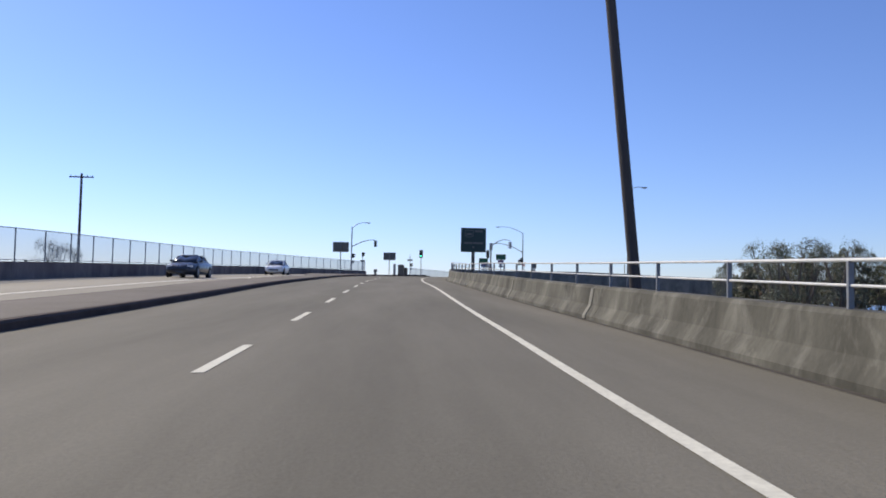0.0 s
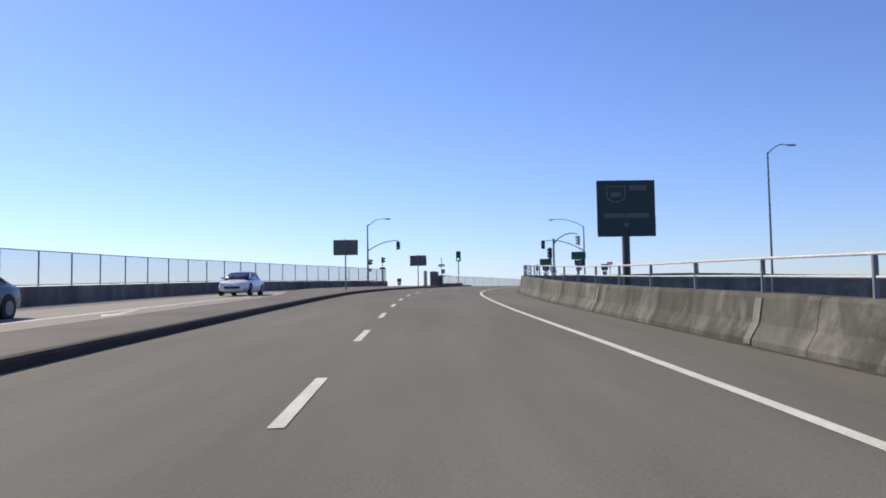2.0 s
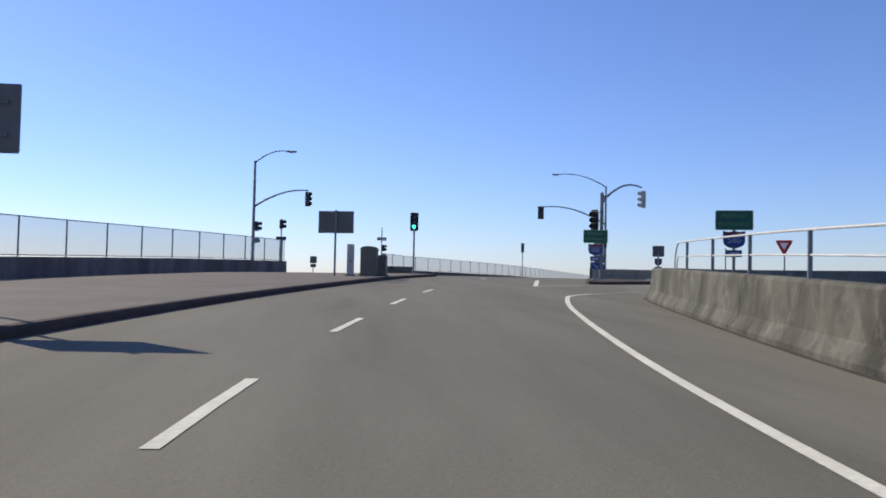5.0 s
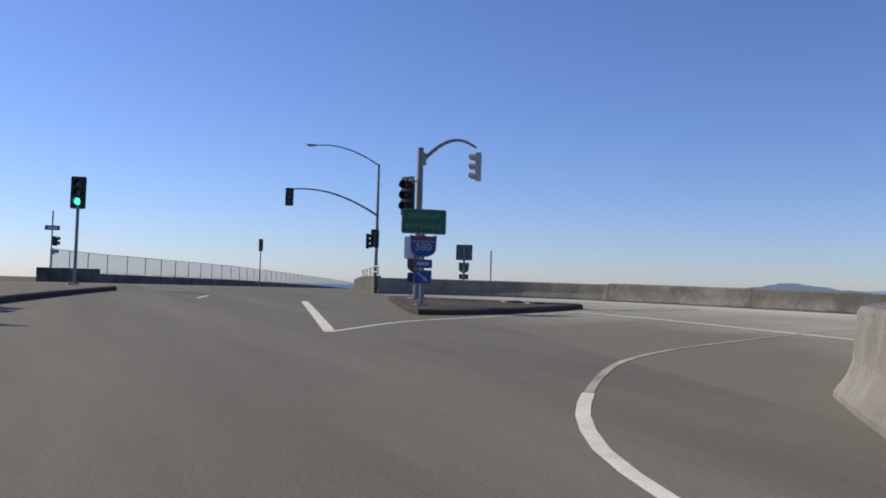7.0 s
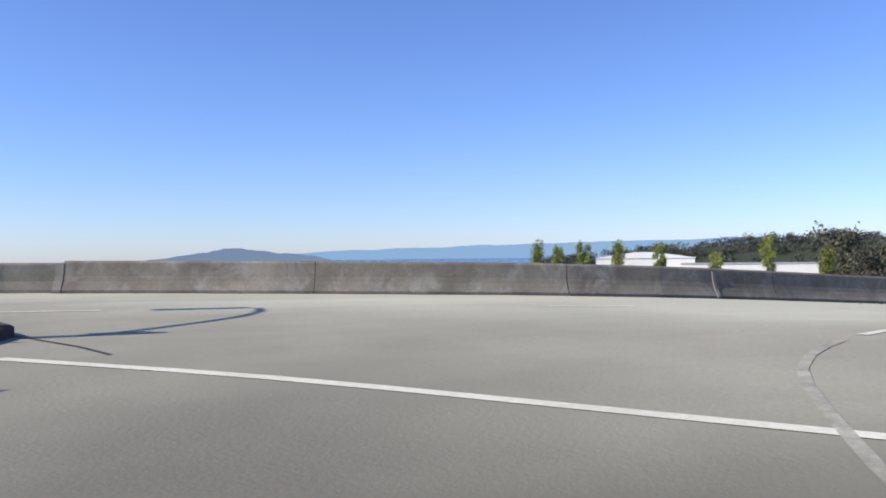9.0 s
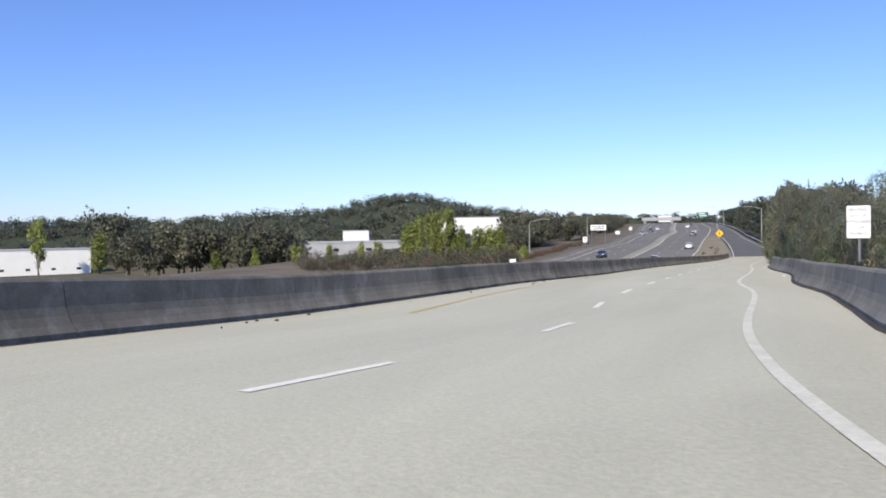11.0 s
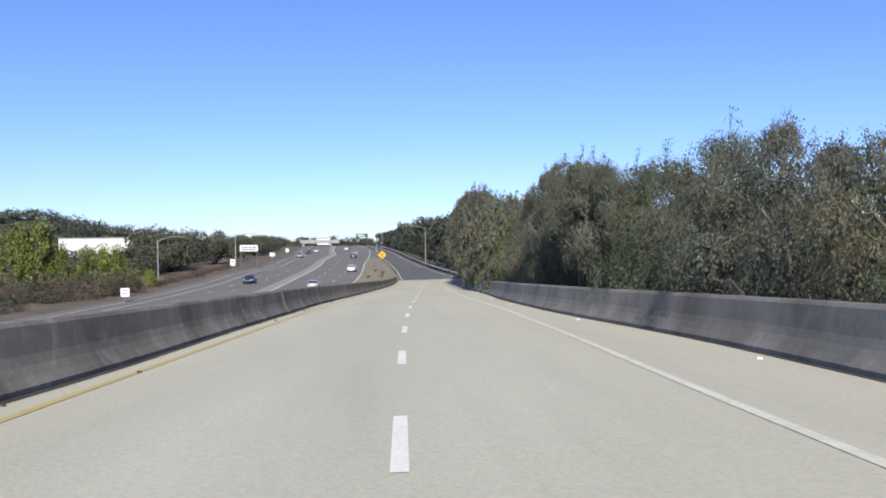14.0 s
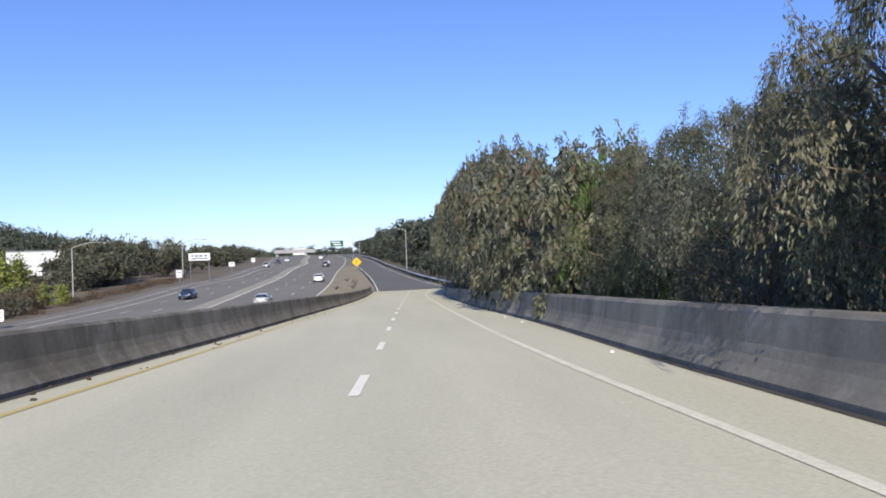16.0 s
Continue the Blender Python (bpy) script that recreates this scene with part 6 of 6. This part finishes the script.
# ---- wooded hills ----
def wooded_hill(ridge, depth, n, size, seed, label):
    rng = np.random.default_rng(seed)
    R = np.array(ridge, float)
    s = np.linspace(0, 1, len(R))
    bm = bmesh.new()
    rows = []
    eye = np.array((60.0, 90.0))
    for t in np.linspace(0, 1, 30):
        x, y, z = (np.interp(t, s, R[:, i]) for i in range(3))
        d = np.array((x, y)) - eye
        d /= np.linalg.norm(d)
        f = math.sin(math.pi * min(1, max(0, t))) ** 0.35
        rows.append([bm.verts.new((x + d[0] * o, y + d[1] * o, -8 + (z - size * 0.7 + 8) * max(0, k) * f)) for o, k in ((-depth, 0), (-depth * 0.5, 0.55), (-depth * 0.2, 0.9), (0, 1), (depth * 0.5, 0.8), (depth, 0))])
    for u, v in zip(rows, rows[1:]):
        for k in range(5):
            bm.faces.new((u[k], u[k + 1], v[k + 1], v[k]))
    tagged(part("hillside", bm, UNDERGROWTH), label + " slope", "hill", kind="structure")
    clumps = []
    for k in range(n):
        t, o = rng.random(), rng.uniform(-0.95, 0.25)
        x, y, z = (np.interp(t, s, R[:, i]) for i in range(3))
        d = np.array((x, y)) - eye
        d /= np.linalg.norm(d)
        f = math.sin(math.pi * t) ** 0.35
        kk = np.interp(o, (-1, -0.5, -0.2, 0, 0.5), (0, 0.55, 0.9, 1, 0.8))
        zz = -8 + (z - size * 0.7 + 8) * kk * f
        r = size * rng.uniform(0.5, 1.0)
        px, py = x + d[0] * o * depth, y + d[1] * o * depth
        for q in range(3):
            clumps.append((px + rng.normal() * r * 0.5, py + rng.normal() * r * 0.5, zz + r * rng.uniform(0.3, 0.9), r * 0.7, r * 0.7, r * 0.55, 36))
    me = leaf_mesh("woodland", clumps, 0.95 * size / 5, 0.7 * size / 5, 0.2, seed, LEAF_FAR)
    return tagged(new("woodland", me), label, "woodland", kind="stuff")


wooded_hill([(600, 110, 13), (580, 80, 15), (559, 46, 16), (552, 6, 19), (542, -36, 18.4), (533, -65, 24.3), (522, -93, 27), (511, -119, 21), (499, -143, 19), (484, -165, 13), (465, -190, 9)], 70, 640, 5.5, 3, "dark green wooded hill behind the buildings")
wooded_hill([(600, 300, 3), (614.8, 211, 10), (621.6, 152.6, 13), (622.5, 95, 16), (610, 70, 15), (600, 60, 14)], 70, 320, 6, 4, "dark green wooded rise behind the warehouses")
wooded_hill([(500, -400, 9), (600, -450, 14), (700, -480, 16), (790, -470, 17), (850, -430, 17), (900, -340, 15), (900, -260, 12)], 30, 260, 6, 7, "trees where the freeway bends out of sight")


# ---- buildings ----
def warehouse(x, y, w, d, h, turn, gable, label, base=-14.5, wall=None):
    b = empty("warehouse", pose(x, y, base, 0, 0, turn))
    bm = bmesh.new()
    box(bm, -w / 2, 0, 0, w / 2, d, h)
    part("wall", bm, wall or WALL_W, b)
    if gable:
        bm = bmesh.new()
        outline(bm, [(-w / 2 - 0.4, h), (w / 2 + 0.4, h), (w / 2 + 0.4, h + 0.3), (w * 0.1, h + gable), (-w * 0.1, h + gable), (-w / 2 - 0.4, h + 0.3)], -0.4, d + 0.4)
        part("roof", bm, WALL_W, b)
    else:
        bm = bmesh.new()
        box(bm, -w / 2 - 0.2, -0.2, h, w / 2 + 0.2, d + 0.2, h + 0.5)
        part("roof", bm, ROOF_G, b)
    n = max(2, int(w / 9))
    for k in range(n):
        bm = bmesh.new()
        cx = -w / 2 + (k + 0.5) * w / n
        box(bm, cx - 0.9, -0.06, 2.2, cx + 0.9, 0.02, 3.2)
        part("window", bm, GLASS_D, b)
    return tagged(b, label, "warehouse", "warehouses")


warehouse(441, 190, 50, 40, 14.0, -80, 3.2, "white gabled warehouse beyond the freeway")
warehouse(417, 138, 60, 30, 11.0, -86, 0, "long low white warehouse beyond the freeway")
warehouse(580, 323, 18, 20, 9.0, -65, 0, "small pale building near the shore", -16.6)
warehouse(650, 420, 60, 20, 6.5, -60, 0, "low white building near the shore", -16.6)
warehouse(610, 270, 30, 20, 10.0, -65, 0, "pale flat-roofed building near the shore", -16.6)
warehouse(289, 28, 44, 24, 5.0, -110, 0, "grey flat-roofed warehouse beside the freeway", -6.6, ROOF_G)
warehouse(424, -90, 52, 20, 15.2, -117, 0, "long white building below the wooded hill", -6.4)
warehouse(446, -24, 14, 12, 9.0, -112, 0, "small white building below the wooded hill", -6.4)
warehouse(548, -318, 10, 12, 5.0, -128, 0, "white building beyond the far overpass", 6.0)

rs = random.Random(21)
for k in range(11):
    t = k / 10
    h = rs.uniform(8.6, 11.5) - 3.2 * t
    warehouse(505 + 42 * t + rs.uniform(-4, 4), 396 - 82 * t, rs.uniform(5, 12), 9, h, -58, 0, "small pale house on the shore", -16.6)

# ---- bay and far hills ----
BAY = surface("blue bay water", (0.05, 0.1, 0.2), (0.06, 0.12, 0.22), 0.25, 0.02, 0.002, 0.0)
bm = bmesh.new()
vs = [bm.verts.new((*p, -14.6)) for p in ((560, 560), (690, 300), (3300, -200), (4400, 1500), (2900, 4000), (300, 4200), (400, 1200))]
bm.faces.new(vs)
tagged(part("water", bm, BAY), "calm blue bay water in the distance", "water", kind="structure")
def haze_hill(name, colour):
    """Hills so far off that air light alone gives their colour, painted as glow."""
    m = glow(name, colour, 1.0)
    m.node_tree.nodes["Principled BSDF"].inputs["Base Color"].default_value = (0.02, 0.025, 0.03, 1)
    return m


# Emission colours hold the haze; the farther ridge gets the paler blue.
HILL_FAR = haze_hill("far hills with blue haze as glow", (0.21, 0.35, 0.54))
HILL_MID = haze_hill("nearer hills with haze as glow", (0.15, 0.21, 0.31))


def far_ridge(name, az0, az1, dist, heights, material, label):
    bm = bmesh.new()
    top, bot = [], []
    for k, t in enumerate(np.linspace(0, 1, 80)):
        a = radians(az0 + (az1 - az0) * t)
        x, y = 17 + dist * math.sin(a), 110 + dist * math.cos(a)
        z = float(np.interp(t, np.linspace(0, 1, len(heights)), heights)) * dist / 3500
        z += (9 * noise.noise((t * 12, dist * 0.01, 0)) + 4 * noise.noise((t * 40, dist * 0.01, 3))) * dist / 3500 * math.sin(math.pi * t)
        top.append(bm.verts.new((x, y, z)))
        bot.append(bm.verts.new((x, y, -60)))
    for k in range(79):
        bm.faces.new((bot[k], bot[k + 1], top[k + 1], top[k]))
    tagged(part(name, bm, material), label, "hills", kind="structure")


far_ridge("backdrop_hills", 44, 96, 4300, (-30, -8, 14, 30, 36, 44, 50, 58, 60, 66, 60, 50), HILL_FAR, "hills far across the bay, pale blue haze painted as glow")
far_ridge("backdrop_island", 43, 58, 3300, (-30, -6, 10, 26, 44, 30, 20, 6, -20), HILL_MID, "island hill across the bay, haze painted as glow")


# ---- cars ----
def paint(name, colour):
    m = surface(name, colour, tuple(min(1, c * 1.1) for c in colour), 0.3, 3, 0.8, 0.0)
    m.node_tree.nodes["Principled BSDF"].inputs["Coat Weight"].default_value = 0.3
    return m


PAINTS = [paint("white car paint", (0.7, 0.7, 0.7)), paint("dark grey car paint", (0.03, 0.032, 0.04)), paint("silver car paint", (0.4, 0.41, 0.42)), paint("dark blue car paint", (0.02, 0.03, 0.07))]
TYRE = surface("black tyre rubber", (0.015, 0.015, 0.015), (0.025, 0.025, 0.025), 0.8, 10, 2, 0.1)
LIGHT_R = surface("red tail lamp", (0.3, 0.01, 0.01), (0.35, 0.02, 0.02), 0.25, 5, 2, 0.0)


def skin(stations, ring):
    """A closed hull lofted through cross-sections; ring gives a half-section (x, z) for each station."""
    bm = bmesh.new()
    rows = []
    for st in stations:
        half = ring(st)
        pts = half + [(-x, z) for x, z in half[::-1]]
        rows.append([bm.verts.new((x, st[0], z)) for x, z in pts])
    n = len(rows[0])
    for u, v in zip(rows, rows[1:]):
        for k in range(n):
            bm.faces.new((u[k], u[(k + 1) % n], v[(k + 1) % n], v[k]))
    bm.faces.new(rows[0])
    bm.faces.new(rows[-1][::-1])
    bmesh.ops.recalc_face_normals(bm, faces=bm.faces)
    for f in bm.faces:
        f.smooth = True
    return bm


# lengthwise stations: place along the car, half-width, underside, shoulder, crown of the hull
HULL = [(-2.3, 0.62, 0.42, 0.72, 0.8), (-2.24, 0.78, 0.3, 0.86, 0.95), (-2.0, 0.86, 0.24, 0.92, 1.02), (-1.5, 0.9, 0.22, 0.93, 1.03), (-0.6, 0.91, 0.2, 0.92, 1.0), (0.4, 0.91, 0.2, 0.9, 0.98), (1.0, 0.9, 0.2, 0.86, 0.95), (1.6, 0.88, 0.22, 0.78, 0.87), (2.05, 0.82, 0.24, 0.7, 0.77), (2.25, 0.7, 0.28, 0.6, 0.66), (2.32, 0.5, 0.36, 0.52, 0.56)]
CABIN = [(-1.85, 0.68, 0.98, 1.0), (-1.5, 0.69, 0.98, 1.14), (-1.05, 0.7, 0.97, 1.32), (-0.5, 0.71, 0.97, 1.39), (0.0, 0.71, 0.96, 1.4), (0.35, 0.7, 0.95, 1.34), (0.8, 0.69, 0.94, 1.14), (1.2, 0.67, 0.92, 0.95)]


def car(m, colour, label, group):
    c = empty("car", m)
    hull = lambda s: [(0, s[2]), (s[1] * 0.85, s[2]), (s[1] * 0.97, s[2] + 0.08), (s[1], (s[2] + s[3]) / 2), (s[1] * 0.97, s[3] - 0.06), (s[1] * 0.9, s[3]), (s[1] * 0.5, s[4] - 0.015), (0, s[4])]
    glass = lambda s: [(0, s[2] - 0.05), (s[1] + 0.06, s[2] - 0.05), (s[1] + 0.04, s[2]), (s[1] - 0.13 * (s[3] - s[2]) / 0.42, s[3] - 0.05 * (s[3] - s[2])), (s[1] * 0.55, s[3]), (0, s[3] + 0.008)]
    part("body", skin(HULL, hull), colour, c)
    cab = part("cabin_glass", skin(CABIN, glass), GLASS_D, c, "dark car glass")
    roof = lambda s: [(0, s[3] - 0.01), (s[1] - 0.12, s[3] - 0.045), (s[1] - 0.1, s[3] - 0.03), (s[1] * 0.55, s[3] + 0.012), (0, s[3] + 0.022)]
    part("roof", skin([q for q in CABIN if -1.2 < q[0] < 0.4], roof), colour, c)
    for sx in (-1, 1):
        for pts in (((sx * 0.6, -1.12, 1.29), (sx * 0.69, -1.62, 0.99)), ((sx * 0.6, 0.33, 1.31), (sx * 0.72, 1.08, 0.96)), ((sx * 0.62, -0.35, 1.36), (sx * 0.745, -0.3, 0.97))):
            part("pillar", tube(bmesh.new(), pts, 0.035, sides=6), colour, c)
        for y in (-1.38, 1.4):
            w = part("wheel", tube(bmesh.new(), [(sx * 0.7, y, 0.32), (sx * 0.915, y, 0.32)], 0.32, sides=20), TYRE, c)
            part("rim", tube(bmesh.new(), [(sx * 0.915, y, 0.32), (sx * 0.93, y, 0.32)], 0.2, sides=14), GALV, w)
            part("wheel_arch", tube(bmesh.new(), [(sx * 0.84, y, 0.34), (sx * 0.908, y, 0.34)], 0.37, sides=20), TYRE, c, "dark wheel arch")
        part("headlight", box(bmesh.new(), sx * 0.6 - 0.17, 2.02, 0.58, sx * 0.6 + 0.13, 2.24, 0.7, 0.03), WHITE, c)
        part("tail_light", box(bmesh.new(), sx * 0.62 - 0.16, -2.29, 0.7, sx * 0.62 + 0.15, -2.14, 0.84, 0.03), LIGHT_R, c)
        part("mirror", box(bmesh.new(), sx * 0.9 - 0.1, 0.72, 0.95, sx * 0.9 + 0.1, 0.84, 1.07, 0.03), colour, c)
    part("grille", box(bmesh.new(), -0.45, 2.2, 0.36, 0.45, 2.33, 0.5, 0.02), BLACK, c)
    part("number_plate", box(bmesh.new(), -0.16, -2.325, 0.62, 0.16, -2.29, 0.74, 0.005), WHITE, c)
    return tagged(c, label, "car", group)


for x, y, col, label in ((-8.2, 56.5, 1, "dark grey sedan on the opposite roadway"), (-6.0, 84.0, 0, "white sedan on the opposite roadway")):
    car(pose(x, y, height(x, y) + 0.01, 0, 0, 177), PAINTS[col], label, "cars on the overpass")
FWCARS = ((171.3, 10.2, 3, 46, "dark blue sedan on the freeway"), (183.3, -23.9, 0, 226, "white hatchback on the freeway"), (243.9, -78.5, 1, 226, "dark grey sedan on the freeway"), (257, -90.5, 0, 226, "white sedan further along the freeway"), (330, -151, 0, 226, "white sedan far along the freeway"), (267, -75.4, 2, 46, "silver sedan coming along the freeway"), (294, -100.6, 1, 46, "dark sedan coming along the freeway"), (310, -117.3, 0, 46, "white sedan coming along the freeway"), (150.5, 13, 2, 226, "silver sedan beside the ramp barrier"), (370, -188, 3, 226, "dark blue sedan far along the freeway"))
for x, y, col, turn, label in FWCARS:
    car(pose(x, y, freeway_z(x, y) + 0.02, 0, 0, turn), PAINTS[col], label, "cars on the freeway")
